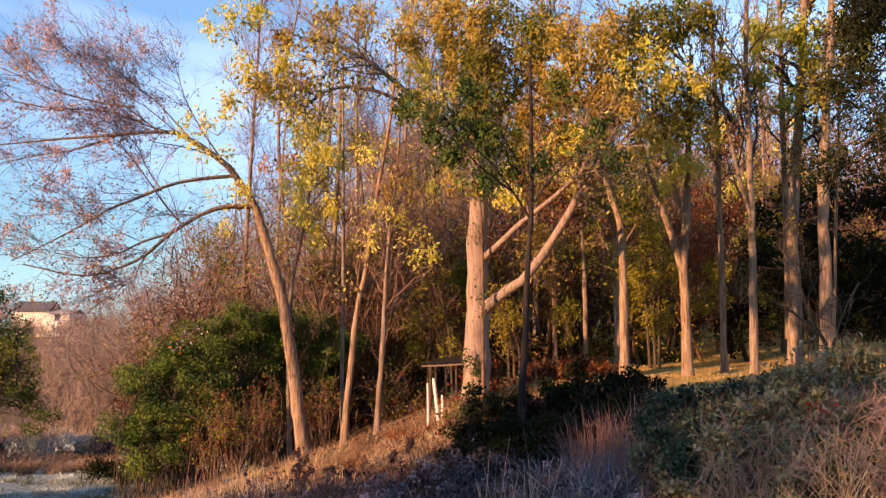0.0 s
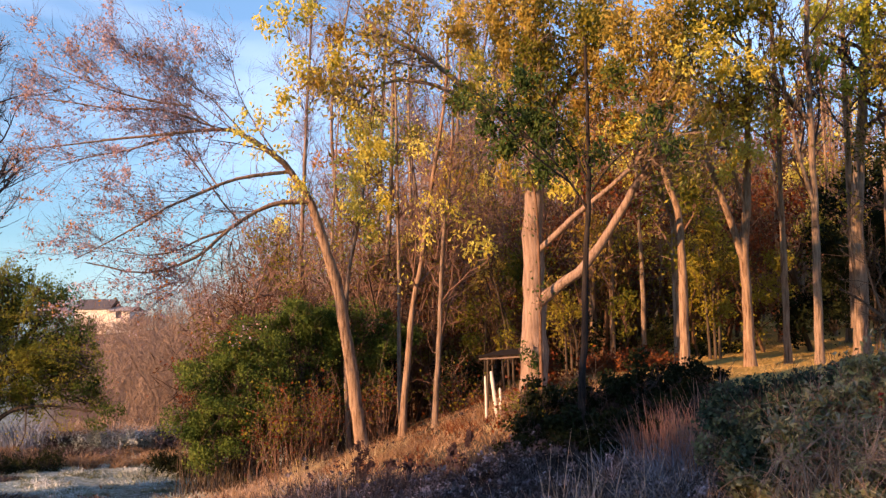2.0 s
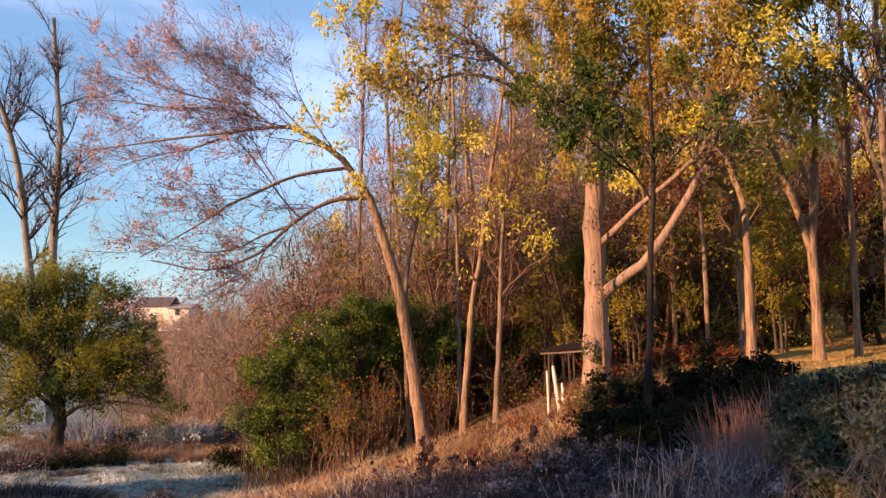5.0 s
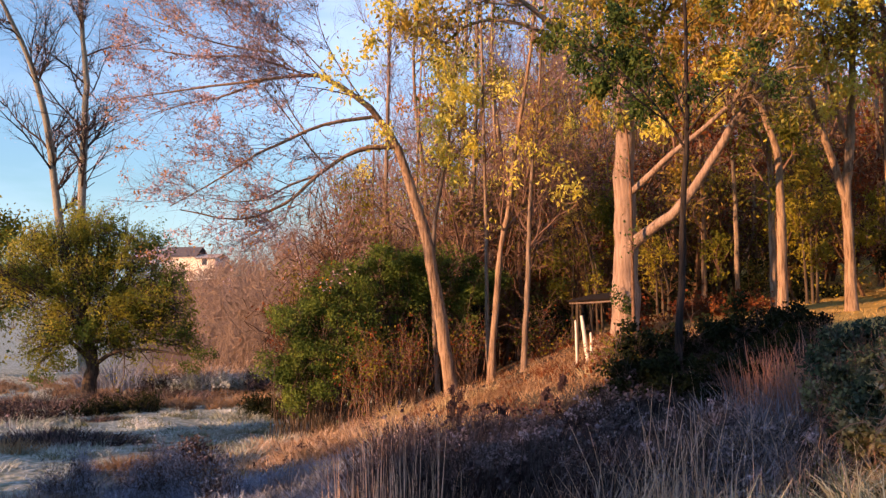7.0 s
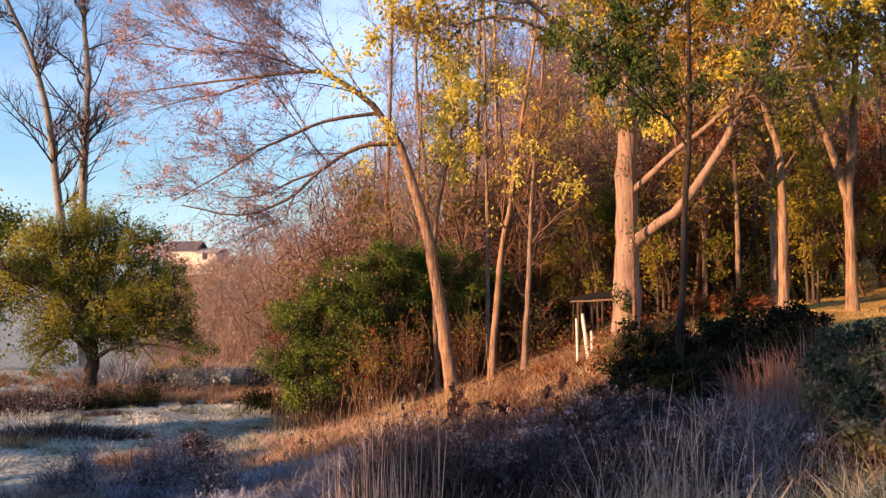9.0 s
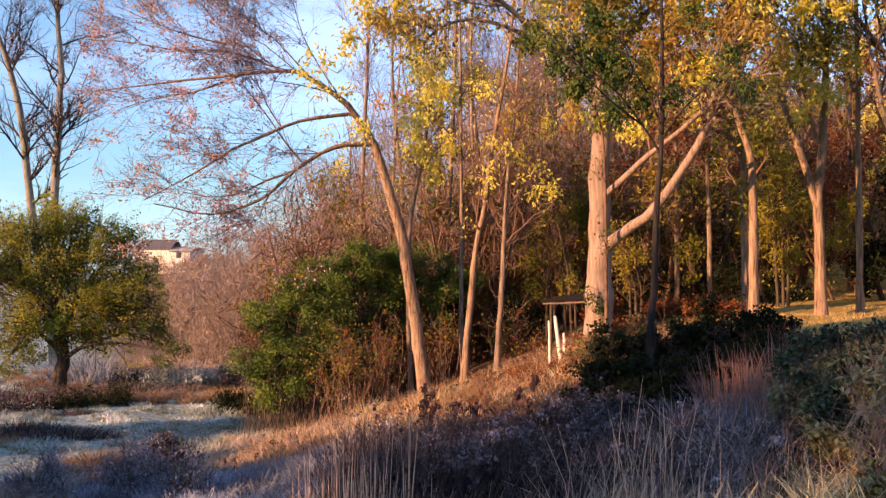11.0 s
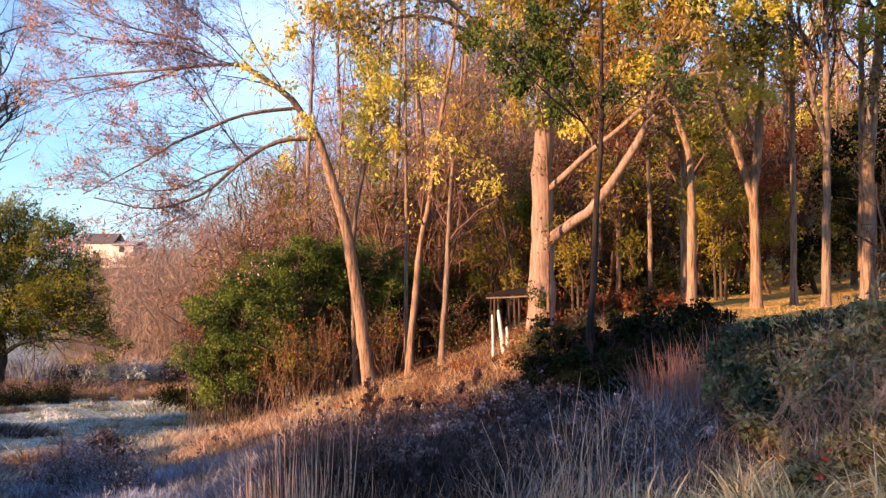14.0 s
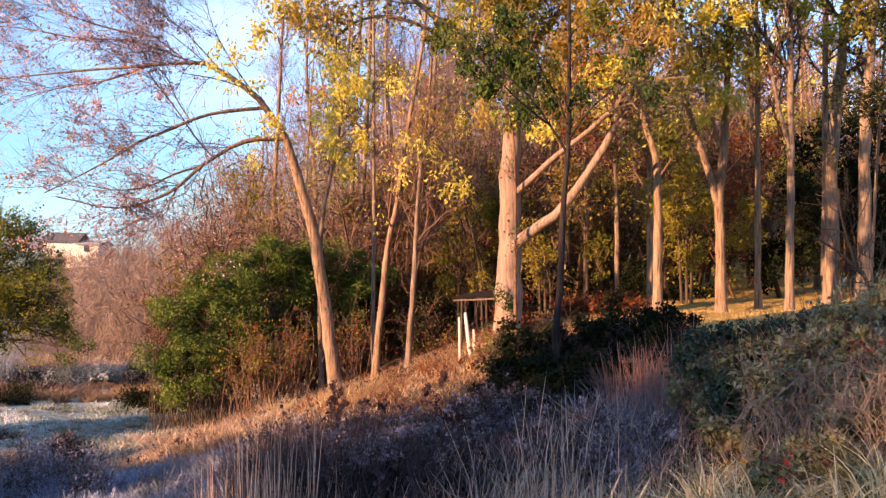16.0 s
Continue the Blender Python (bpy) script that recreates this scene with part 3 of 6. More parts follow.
# ---- the trees at the meadow's edge ----
# the leaning tree's long boughs, sweeping to the west
upper_boughs = [
    ([(-1.92, 17.30, 4.11), (-2.37, 16.92, 4.76), (-3.08, 16.54, 5.22), (-3.53, 16.36, 5.27), (-5.04, 15.98, 5.02), (-6.63, 15.60, 4.74)], 0.085, 0.009),
    ([(-3.51, 16.50, 5.29), (-3.78, 16.38, 5.47), (-4.10, 16.25, 5.71), (-4.54, 16.12, 6.01), (-4.83, 16.00, 6.40)], 0.022, 0.008),
    ([(-3.03, 16.70, 5.23), (-3.38, 16.60, 5.61), (-3.66, 16.50, 5.89), (-4.00, 16.40, 6.12), (-4.29, 16.30, 6.41)], 0.019, 0.008),
    ([(-2.52, 17.00, 4.93), (-2.85, 17.05, 5.40), (-3.14, 17.10, 5.89), (-3.30, 17.15, 6.24), (-3.48, 17.20, 6.86)], 0.019, 0.008),
]
lower_boughs = [
    ([(-1.92, 17.30, 4.11), (-2.62, 17.00, 4.01), (-3.30, 16.70, 3.53), (-3.84, 16.40, 2.99), (-4.60, 16.10, 2.70), (-5.53, 15.80, 2.86)], 0.06, 0.013),
    ([(-2.32, 17.10, 4.64), (-3.20, 16.79, 4.46), (-4.00, 16.48, 4.05), (-4.34, 16.32, 3.86), (-4.93, 16.01, 3.39), (-5.67, 15.70, 2.91)], 0.045, 0.011),
    ([(-3.39, 16.90, 3.53), (-3.78, 16.67, 3.36), (-4.20, 16.45, 3.11), (-4.65, 16.23, 3.02), (-5.10, 16.00, 3.08)], 0.028, 0.009),
]
fine_boughs = [
    ([(-3.66, 16.50, 3.16), (-3.79, 16.43, 2.88), (-3.86, 16.37, 2.65), (-4.05, 16.30, 2.53)], 0.02, 0.008),
    ([(-3.14, 16.90, 3.66), (-3.46, 16.77, 4.04), (-3.70, 16.65, 4.40), (-3.98, 16.52, 4.78), (-4.25, 16.40, 5.14)], 0.024, 0.009),
    ([(-3.51, 16.70, 4.28), (-3.75, 16.63, 4.65), (-3.92, 16.57, 5.02), (-4.13, 16.50, 5.27)], 0.02, 0.008),
    ([(-3.84, 16.50, 5.46), (-4.51, 16.35, 5.63), (-5.33, 16.20, 5.61), (-6.13, 16.05, 5.71), (-6.72, 15.90, 5.71)], 0.03, 0.009),
    ([(-4.24, 16.30, 5.16), (-4.90, 16.13, 4.87), (-5.49, 15.97, 4.72), (-6.06, 15.80, 4.52)], 0.028, 0.009),
    ([(-4.04, 16.40, 5.71), (-4.78, 16.27, 5.80), (-5.51, 16.13, 6.00), (-6.33, 16.00, 6.34)], 0.024, 0.008),
]
leaning_tree = tree("leaning_tree", "leaning tan-barked tree with arched boughs and thinning mauve-orange leaves", [
    ([(-0.91, 17.42, -0.58), (-1.08, 17.51, 0.42), (-1.25, 17.54, 1.58), (-1.45, 17.49, 2.58), (-1.66, 17.42, 3.27), (-1.92, 17.31, 4.10)], 0.159, 0.106)],
    BARK_TAN, 11, TWIG_MAUVE, leaf=[(LEAF_MAUVE, 0.8), (LEAF_ORANGE, 0.2)], leaf_n=11500, leaf_size=0.056, clumping=2.8, haze=6500, thin=0.28, shoot=(9, 1.9, 3), along=(0.95, 1.0), stem_shoots=0, limb_along=(0.25, 1.0), lift=0.1, cloud=0.05, angle=0.62, many=0.62, bias=(-0.3, -0.05, 0.06), limbs=[*upper_boughs, *lower_boughs, *fine_boughs])
slim_tree = tree("slim_tree", "slim brown tree with a few yellow leaves", [
    ([(-1.26, 18.52, -0.54), (-1.35, 18.62, 0.90), (-1.34, 18.61, 2.48), (-1.21, 18.55, 3.37), (-1.04, 18.45, 4.26), (-0.89, 18.25, 5.46), (-0.78, 17.94, 6.71)], 0.062, 0.028)],
    BARK_GREY, 12, TWIG_BROWN, leaf=LEAF_YELLOW, leaf_n=260, leaf_size=0.085, shoot=(16, 1.3, 2), along=(0.4, 0.95), droop=1.4, leaf_wide=0.24, many=0.9)
leaning_mid = tree("mid_tree", "slender tan tree leaning towards the wood", [
    ([(-0.23, 17.61, 0.04), (-0.17, 17.65, 0.61), (-0.09, 17.67, 1.35), (-0.02, 17.66, 2.21), (0.13, 17.62, 2.89), (0.21, 17.56, 3.58), (0.33, 17.45, 4.36), (0.47, 17.28, 5.22), (0.60, 17.06, 6.11), (0.64, 16.72, 7.25)], 0.096, 0.037)],
    BARK_TAN, 13, TWIG_BROWN, slim=0.74, leaf=LEAF_YELLOW, leaf_n=260, leaf_size=0.08, shoot=(14, 1.6, 2), along=(0.4, 1.0), droop=1.4, leaf_wide=0.24, group="slender trees")
tree("mid_tree", "slender grey-brown tree beside a leaning one", [
    ([(-0.25, 18.22, 0.15), (-0.29, 18.27, 1.13), (-0.29, 18.25, 2.45), (-0.31, 18.14, 3.76), (-0.33, 17.87, 5.37), (-0.35, 17.42, 7.09)], 0.061, 0.033)],
    BARK_GREY, 14, TWIG_BROWN, slim=0.74, leaf=LEAF_YELLOW, leaf_n=180, leaf_size=0.085, shoot=(14, 1.6, 2), along=(0.5, 1.0), droop=1.4, leaf_wide=0.24, group="slender trees")
tree("mid_tree", "slender brown tree with knotted side shoots", [
    ([(0.38, 17.39, -0.05), (0.44, 17.45, 0.94), (0.49, 17.46, 1.88), (0.53, 17.41, 2.93), (0.59, 17.31, 3.86), (0.69, 17.16, 4.78), (0.77, 16.86, 6.06)], 0.079, 0.032)],
    BARK_GREY, 15, TWIG_BROWN, slim=0.74, leaf=LEAF_GOLD, leaf_n=200, leaf_size=0.08, shoot=(16, 1.3, 2), along=(0.35, 1.0), droop=1.4, leaf_wide=0.24, group="slender trees")
leaf_bunches(slim_tree, [(-1.18, 17.90, 5.61, 0.38, 0.29), (-0.74, 17.90, 5.37, 0.33, 0.29), (-1.01, 17.90, 5.11, 0.44, 0.20), (-0.49, 17.90, 5.18, 0.24, 0.20), (-1.17, 18.00, 4.57, 0.27, 0.24), (-1.10, 18.00, 4.12, 0.33, 0.29), (-0.50, 18.00, 4.17, 0.22, 0.24), (-0.88, 18.00, 3.68, 0.20, 0.20), (-0.86, 17.90, 5.82, 0.33, 0.13), (-1.44, 18.00, 4.62, 0.13, 0.16)], LEAF_YELLOW, 801, 3679)
leaf_bunches(leaning_mid, [(0.42, 17.20, 4.04, 0.42, 0.22), (0.90, 17.20, 4.08, 0.48, 0.22), (0.32, 17.20, 3.34, 0.29, 0.35), (1.22, 17.20, 3.36, 0.65, 0.35), (0.95, 17.20, 3.57, 0.39, 0.22), (-0.02, 17.20, 5.15, 0.29, 0.48)], LEAF_YELLOW, 806, 720)
leaf_bunches(leaning_mid, [(0.58, 17.20, 4.31, 0.32, 0.26)], LEAF_GOLD, 807, 570)
big_tree = tree("big_tree", "broad pale-barked tree with a heavy sloping limb and yellow leaves", [
    ([(2.04, 15.91, 0.70), (2.06, 15.92, 1.17), (2.08, 15.92, 1.84), (2.09, 15.90, 2.50), (2.06, 15.85, 3.17), (2.05, 15.77, 3.82), (2.06, 15.66, 4.47), (2.00, 15.52, 5.19), (1.95, 15.32, 5.99), (1.86, 14.94, 7.16)], 0.236, 0.08)],
    BARK_BIG, 16, BARK_GREY, leaf=[(LEAF_YELLOW, 0.25), (LEAF_GOLD, 0.27), (LEAF_OLIVE, 0.48)], leaf_n=4200, leaf_size=0.085, shoot=(13, 1.8, 3), along=(0.76, 1.0), limb_along=(0.68, 1.0), cloud=0.2, slim=1.08, sides=14, flare=0.96, droop=0.9, lift=0.25, limbs=[
    ([(2.11, 15.81, 2.12), (2.44, 15.65, 2.41), (2.83, 15.46, 2.70), (3.18, 15.24, 3.20), (3.44, 15.02, 3.67), (3.68, 14.78, 4.14), (3.89, 14.56, 4.49), (4.07, 14.28, 5.03)], 0.092, 0.044),
    ([(2.11, 15.75, 3.01), (2.43, 15.47, 3.31), (2.74, 15.18, 3.62), (3.12, 14.85, 3.92), (3.47, 14.61, 4.23), (3.71, 14.37, 4.63), (3.85, 14.08, 5.24)], 0.053, 0.024),
    ([(2.01, 15.60, 4.84), (1.57, 15.36, 5.21), (1.09, 15.12, 5.53), (0.58, 14.85, 5.86), (0.05, 14.56, 6.17), (-0.74, 14.25, 6.44)], 0.063, 0.029),
    ([(0.91, 15.14, 5.50), (0.41, 15.01, 5.70), (-0.14, 14.89, 5.77), (-0.59, 14.82, 5.63), (-0.95, 14.78, 5.31)], 0.039, 0.015),
    ([(2.01, 15.62, 4.74), (1.67, 15.83, 5.76), (1.51, 15.97, 6.77), (1.22, 15.87, 7.72)], 0.073, 0.029),
    ([(2.02, 15.56, 5.01), (2.56, 15.50, 5.74), (3.02, 15.44, 6.37), (3.46, 15.33, 7.07)], 0.068, 0.029),
])
leaf_bunches(big_tree, [(-2.06, 14.40, 6.57, 0.39, 0.30), (-1.76, 14.40, 6.77, 0.47, 0.26), (-1.84, 14.50, 5.88, 0.44, 0.21), (-1.44, 14.50, 5.94, 0.39, 0.30), (-1.88, 14.60, 5.40, 0.42, 0.17), (-1.04, 14.70, 5.40, 0.17, 0.12), (-2.39, 14.80, 5.12, 0.34, 0.21), (-2.64, 15.00, 4.94, 0.25, 0.17), (-2.43, 15.40, 4.75, 0.33, 0.14), (-2.11, 16.60, 4.29, 0.27, 0.23), (1.02, 15.00, 6.11, 0.42, 0.36), (1.24, 14.80, 5.54, 0.35, 0.31), (1.97, 15.40, 4.25, 0.22, 0.38), (4.35, 14.40, 6.08, 0.47, 0.42)], LEAF_YELLOW, 811, 1827)
leaf_bunches(big_tree, [(4.79, 14.60, 6.44, 0.36, 0.31), (3.56, 14.30, 4.82, 0.30, 0.19), (3.20, 14.30, 4.70, 0.23, 0.14), (5.23, 14.80, 6.03, 0.33, 0.27), (2.55, 15.40, 4.06, 0.19, 0.19)], LEAF_YELLOW, 812, 5075)
leaf_bunches(big_tree, [(-1.48, 14.50, 5.61, 0.36, 0.14), (-1.23, 14.50, 6.40, 0.27, 0.22), (-0.43, 14.60, 6.89, 0.32, 0.20), (0.02, 14.70, 6.84, 0.27, 0.22), (-0.65, 14.60, 6.46, 0.22, 0.18), (0.91, 14.90, 6.61, 0.37, 0.37), (1.45, 15.20, 6.82, 0.38, 0.38), (1.55, 15.20, 6.24, 0.32, 0.32), (2.57, 15.20, 6.36, 0.38, 0.41), (2.97, 15.00, 6.12, 0.43, 0.37), (1.56, 15.20, 4.49, 0.15, 0.38), (3.42, 14.40, 6.62, 0.41, 0.45), (3.69, 14.40, 6.06, 0.39, 0.36), (4.07, 14.40, 6.54, 0.39, 0.41)], LEAF_GOLD, 813, 4350)
leaf_bunches(big_tree, [(4.24, 14.40, 5.42, 0.36, 0.21)], LEAF_GOLD, 814, 4350)
leaf_bunches(big_tree, [(2.03, 15.20, 6.45, 0.43, 0.38), (3.07, 15.00, 6.81, 0.46, 0.43), (2.30, 15.00, 5.71, 0.41, 0.24), (0.87, 14.80, 5.48, 0.27, 0.20)], LEAF_OLIVE, 815, 4930)
leaf_bunches(big_tree, [(3.32, 14.40, 5.58, 0.36, 0.30), (3.78, 14.40, 5.50, 0.39, 0.30), (2.76, 14.40, 5.19, 0.36, 0.32), (3.17, 14.40, 5.07, 0.27, 0.21)], LEAF_AMBER, 816, 5075)
leaf_bunches(big_tree, [(1.97, 14.70, 6.00, 0.40, 0.40), (2.35, 14.70, 6.97, 0.40, 0.33), (1.93, 14.70, 5.43, 0.36, 0.27)], LEAF_OLIVE, 817, 3700)
leaf_bunches(big_tree, [(1.93, 14.70, 6.81, 0.40, 0.42), (1.50, 14.70, 7.04, 0.36, 0.27)], LEAF_GOLD, 818, 3700)
leaf_bunches(big_tree, [(1.98, 15.55, 1.15, 0.17, 0.17), (1.83, 15.55, 1.36, 0.1, 0.08)], LEAF_GREEN, 818, 6000, size=0.06, droop=0.3)
tree("vine_trunk", "thin dark stem wound with creeper", [
    ([(2.08, 15.07, 0.43), (2.09, 15.21, 1.19), (2.11, 15.41, 2.01), (2.11, 15.46, 2.94), (2.07, 15.45, 3.87), (1.92, 15.37, 4.51)], 0.042, 0.019)],
    BARK_STEM, 17, TWIG_BROWN, leaf=LEAF_GREEN, leaf_n=90, leaf_size=0.06, shoot=(6, 0.8, 2), along=(0.3, 1.0), clumping=1.0)
pole_tree = tree("pole_tree", "straight dark-stemmed young tree with a green crown", [
    ([(2.19, 12.11, 0.44), (2.23, 12.14, 1.12), (2.27, 12.14, 1.70), (2.28, 12.12, 2.27), (2.30, 12.08, 2.78), (2.33, 12.00, 3.34), (2.32, 11.91, 3.90), (2.29, 11.78, 4.51), (2.24, 11.56, 5.30)], 0.063, 0.026)],
    BARK_POLE, 18, BARK_DARK, leaf=[(LEAF_GREEN, 0.75), (LEAF_OLIVE, 0.25)], leaf_n=500, leaf_size=0.08, shoot=(7, 0.8, 2), along=(0.7, 1.0), stem_shoots=5, cloud=0.1, angle=0.8, lift=0.2, clumping=2.0, limb_along=(0.55, 1.0), limbs=[
    ([(2.32, 12.02, 3.24), (2.07, 11.91, 3.58), (1.76, 11.70, 3.91), (1.40, 11.58, 4.20)], 0.022, 0.011),
    ([(2.32, 11.97, 3.59), (2.15, 11.93, 3.98), (1.93, 11.89, 4.33), (1.79, 11.81, 4.75)], 0.019, 0.011),
    ([(2.07, 11.91, 3.58), (1.59, 11.53, 3.84), (1.16, 11.30, 4.21), (0.88, 11.15, 4.52)], 0.015, 0.011),
    ([(2.33, 11.99, 3.41), (2.53, 11.79, 3.73), (2.76, 11.59, 3.97), (2.95, 11.38, 4.19)], 0.019, 0.011),
])
leaf_bunches(pole_tree, [(1.62, 12.40, 4.51, 0.34, 0.20), (1.84, 12.30, 4.28, 0.30, 0.20), (1.30, 12.40, 4.26, 0.23, 0.20), (1.15, 12.40, 4.71, 0.26, 0.15), (1.82, 12.30, 3.86, 0.15, 0.20), (1.54, 12.40, 5.04, 0.26, 0.12), (1.03, 12.40, 4.47, 0.15, 0.15), (2.09, 12.20, 3.94, 0.12, 0.12), (2.48, 12.00, 4.00, 0.18, 0.10), (3.79, 13.20, 4.40, 0.16, 0.15), (0.69, 12.60, 4.85, 0.17, 0.09), (3.46, 12.80, 4.70, 0.16, 0.11)], LEAF_GREEN, 821, 9900, size=0.075)
leaf_bunches(pole_tree, [(2.06, 12.20, 4.45, 0.20, 0.15), (2.72, 12.00, 5.08, 0.22, 0.18), (2.26, 12.00, 5.77, 0.30, 0.22)], LEAF_OLIVE, 822, 6750, size=0.075)
# ---- the wood's front row ----
tree("wood_tree", "tall tan trunk at the wood's edge", [
    ([(4.67, 15.96, 0.99), (4.67, 15.97, 1.82), (4.67, 15.94, 2.57), (4.64, 15.91, 3.14), (4.58, 15.85, 3.75), (4.36, 15.81, 4.41), (4.19, 15.63, 5.46), (4.09, 15.31, 6.67)], 0.106, 0.045)],
    BARK_TAN, 21, TWIG_BROWN, leaf=LEAF_GOLD, leaf_n=900, leaf_size=0.08, shoot=(14, 1.7, 2), along=(0.72, 1.0), group="wood trees")
forked_tree = tree("wood_tree", "forked tan trunk under yellow leaves", [
    ([(5.99, 16.48, 1.14), (5.97, 16.48, 2.01), (5.93, 16.45, 2.93), (5.95, 16.35, 3.75), (5.96, 16.23, 4.50), (5.93, 16.07, 5.34), (5.89, 15.68, 6.75)], 0.122, 0.053)],
    BARK_TAN, 22, TWIG_BROWN, leaf=[(LEAF_YELLOW, 0.35), (LEAF_YGREEN, 0.65)], leaf_n=2200, leaf_size=0.085, clumping=3.0, shoot=(11, 1.9, 3), along=(0.82, 1.0), limb_along=(0.66, 1.0), cloud=0.2, droop=0.9, group="wood trees", limbs=[
    ([(5.93, 16.45, 2.88), (5.72, 16.37, 3.46), (5.43, 16.25, 4.23), (5.16, 16.11, 4.88), (4.88, 15.91, 5.70), (4.61, 15.57, 6.75)], 0.080, 0.042),
    ([(5.88, 16.34, 3.99), (5.72, 16.22, 4.46), (5.59, 16.16, 4.98), (5.41, 15.95, 5.70)], 0.058, 0.032)])
leaf_bunches(forked_tree, [(5.41, 16.00, 5.11, 0.34, 0.26), (5.77, 16.00, 4.81, 0.28, 0.16), (5.21, 16.00, 5.44, 0.34, 0.26), (6.08, 16.00, 4.73, 0.30, 0.14), (5.73, 16.00, 5.61, 0.30, 0.30), (4.94, 16.00, 5.02, 0.20, 0.16), (5.55, 16.00, 4.42, 0.16, 0.16), (6.25, 16.00, 5.31, 0.26, 0.18)], LEAF_YELLOW, 826, 4800)
leaf_bunches(forked_tree, [(6.05, 16.00, 5.98, 0.30, 0.26)], LEAF_GOLD, 827, 3150)
tree("wood_tree", "slim tan trunk on the grassy bank", [
    ([(6.95, 17.19, 1.28), (6.94, 17.19, 2.13), (6.91, 17.12, 3.32), (6.85, 16.99, 4.50), (6.77, 16.78, 5.66), (6.59, 16.47, 6.99), (6.37, 15.98, 8.53)], 0.079, 0.039)],
    BARK_TAN, 23, TWIG_BROWN, leaf=LEAF_YELLOW, leaf_n=500, leaf_size=0.08, shoot=(14, 1.7, 2), along=(0.55, 1.0), group="wood trees")
grey_tree = tree("grey_tree", "straight grey trunk with bare dark boughs", [
    ([(7.01, 15.97, 1.03), (7.02, 15.97, 2.10), (7.00, 15.89, 3.30), (6.96, 15.79, 4.20), (6.84, 15.55, 5.58), (6.73, 15.30, 6.62), (6.62, 14.91, 7.80), (6.51, 14.50, 8.82)], 0.095, 0.037)],
    BARK_GREY, 24, TWIG_DARK, leaf=LEAF_YGREEN, leaf_n=500, leaf_size=0.08, shoot=(12, 1.9, 3), along=(0.42, 1.0), angle=0.6, lift=0.5, cloud=0.25, limbs=[
    ([(6.98, 15.84, 3.80), (6.60, 15.60, 4.87), (6.29, 15.28, 5.80), (6.12, 14.90, 6.87)], 0.048, 0.021),
    ([(6.90, 15.62, 5.19), (5.88, 15.22, 6.17), (4.96, 14.81, 6.71), (4.13, 14.59, 7.09)], 0.042, 0.016)])
leaf_bunches(grey_tree, [(4.61, 14.60, 6.87, 0.40, 0.31), (5.13, 14.60, 6.74, 0.36, 0.27), (5.72, 14.60, 6.96, 0.36, 0.31), (6.09, 14.60, 6.29, 0.27, 0.27)], LEAF_OLIVE, 836, 6384)
leaf_bunches(grey_tree, [(5.09, 14.60, 7.13, 0.36, 0.18)], LEAF_GREEN, 837, 5890)
leaf_bunches(grey_tree, [(5.72, 14.80, 6.05, 0.24, 0.18)], LEAF_YELLOW, 838, 4370)
bank_pair = []
for number, (label, seed, tilt) in enumerate([("stout shaded trunk, one of a close pair", 25, 0), ("stout shaded trunk standing on the bank", 26, 1)]):
    bank_pair.append(tree("bank_tree", label, [
        [([(8.28, 17.05, 1.41), (8.29, 17.03, 2.36), (8.24, 16.95, 3.64), (8.26, 16.74, 4.92), (8.25, 16.51, 5.95), (8.19, 16.11, 7.35), (8.03, 15.49, 9.03)], 0.173, 0.069),
         ([(8.35, 17.46, 1.71), (8.32, 17.37, 3.47), (8.24, 17.18, 5.00), (8.13, 16.96, 6.18), (7.95, 16.56, 7.72), (7.68, 16.12, 9.08)], 0.081, 0.046)],
        [([(8.60, 16.45, 1.59), (8.60, 16.41, 2.75), (8.56, 16.33, 3.79), (8.51, 16.18, 4.82), (8.49, 15.96, 5.82), (8.43, 15.57, 7.18), (8.26, 14.99, 8.81)], 0.152, 0.062),
         ([(8.99, 16.93, 1.72), (9.02, 16.85, 3.00), (9.00, 16.59, 4.91), (8.92, 16.11, 6.94)], 0.040, 0.029)],
    ][tilt], BARK_GREY, seed, TWIG_DARK, leaf=[(LEAF_YGREEN, 0.7), (LEAF_OLIVE, 0.3)], leaf_n=1500, leaf_size=0.085, clumping=3.5, shoot=(12, 1.8, 3), along=(0.5, 1.0), cloud=0.15, group="bank trees"))
leaf_bunches(bank_pair[0], [(7.79, 16.20, 5.97, 0.20, 0.18), (8.28, 16.20, 6.25, 0.30, 0.14), (8.72, 16.20, 6.37, 0.26, 0.12), (7.90, 16.00, 7.31, 0.44, 0.34), (8.32, 16.00, 6.84, 0.36, 0.26), (8.77, 16.00, 7.44, 0.40, 0.36), (7.18, 15.60, 7.20, 0.39, 0.35), (7.16, 15.60, 6.32, 0.23, 0.23), (9.19, 16.00, 6.97, 0.26, 0.30)], LEAF_LIME, 831, 5320)
inner_trunks_a = [
    (((4.28, 20.09, 0.96), (4.29, 20.08, 2.37), (4.26, 20.01, 3.56), (4.21, 19.81, 5.09), (4.10, 19.36, 7.12)), 12, 20.5),
    (((4.82, 19.45, 0.98), (4.81, 19.45, 2.34), (4.77, 19.38, 3.49), (4.68, 19.24, 4.75), (4.57, 18.77, 6.93)), 11, 20.0),
    (((6.20, 23.22, 0.90), (6.20, 23.22, 2.48), (6.18, 23.13, 3.86), (6.10, 22.91, 5.62), (5.94, 22.41, 7.96)), 13, 24.0),
    (((5.07, 17.83, 1.05), (5.06, 17.83, 2.27), (5.03, 17.76, 3.32), (4.96, 17.63, 4.47), (4.71, 17.30, 6.29)), 15, 18.5),
]
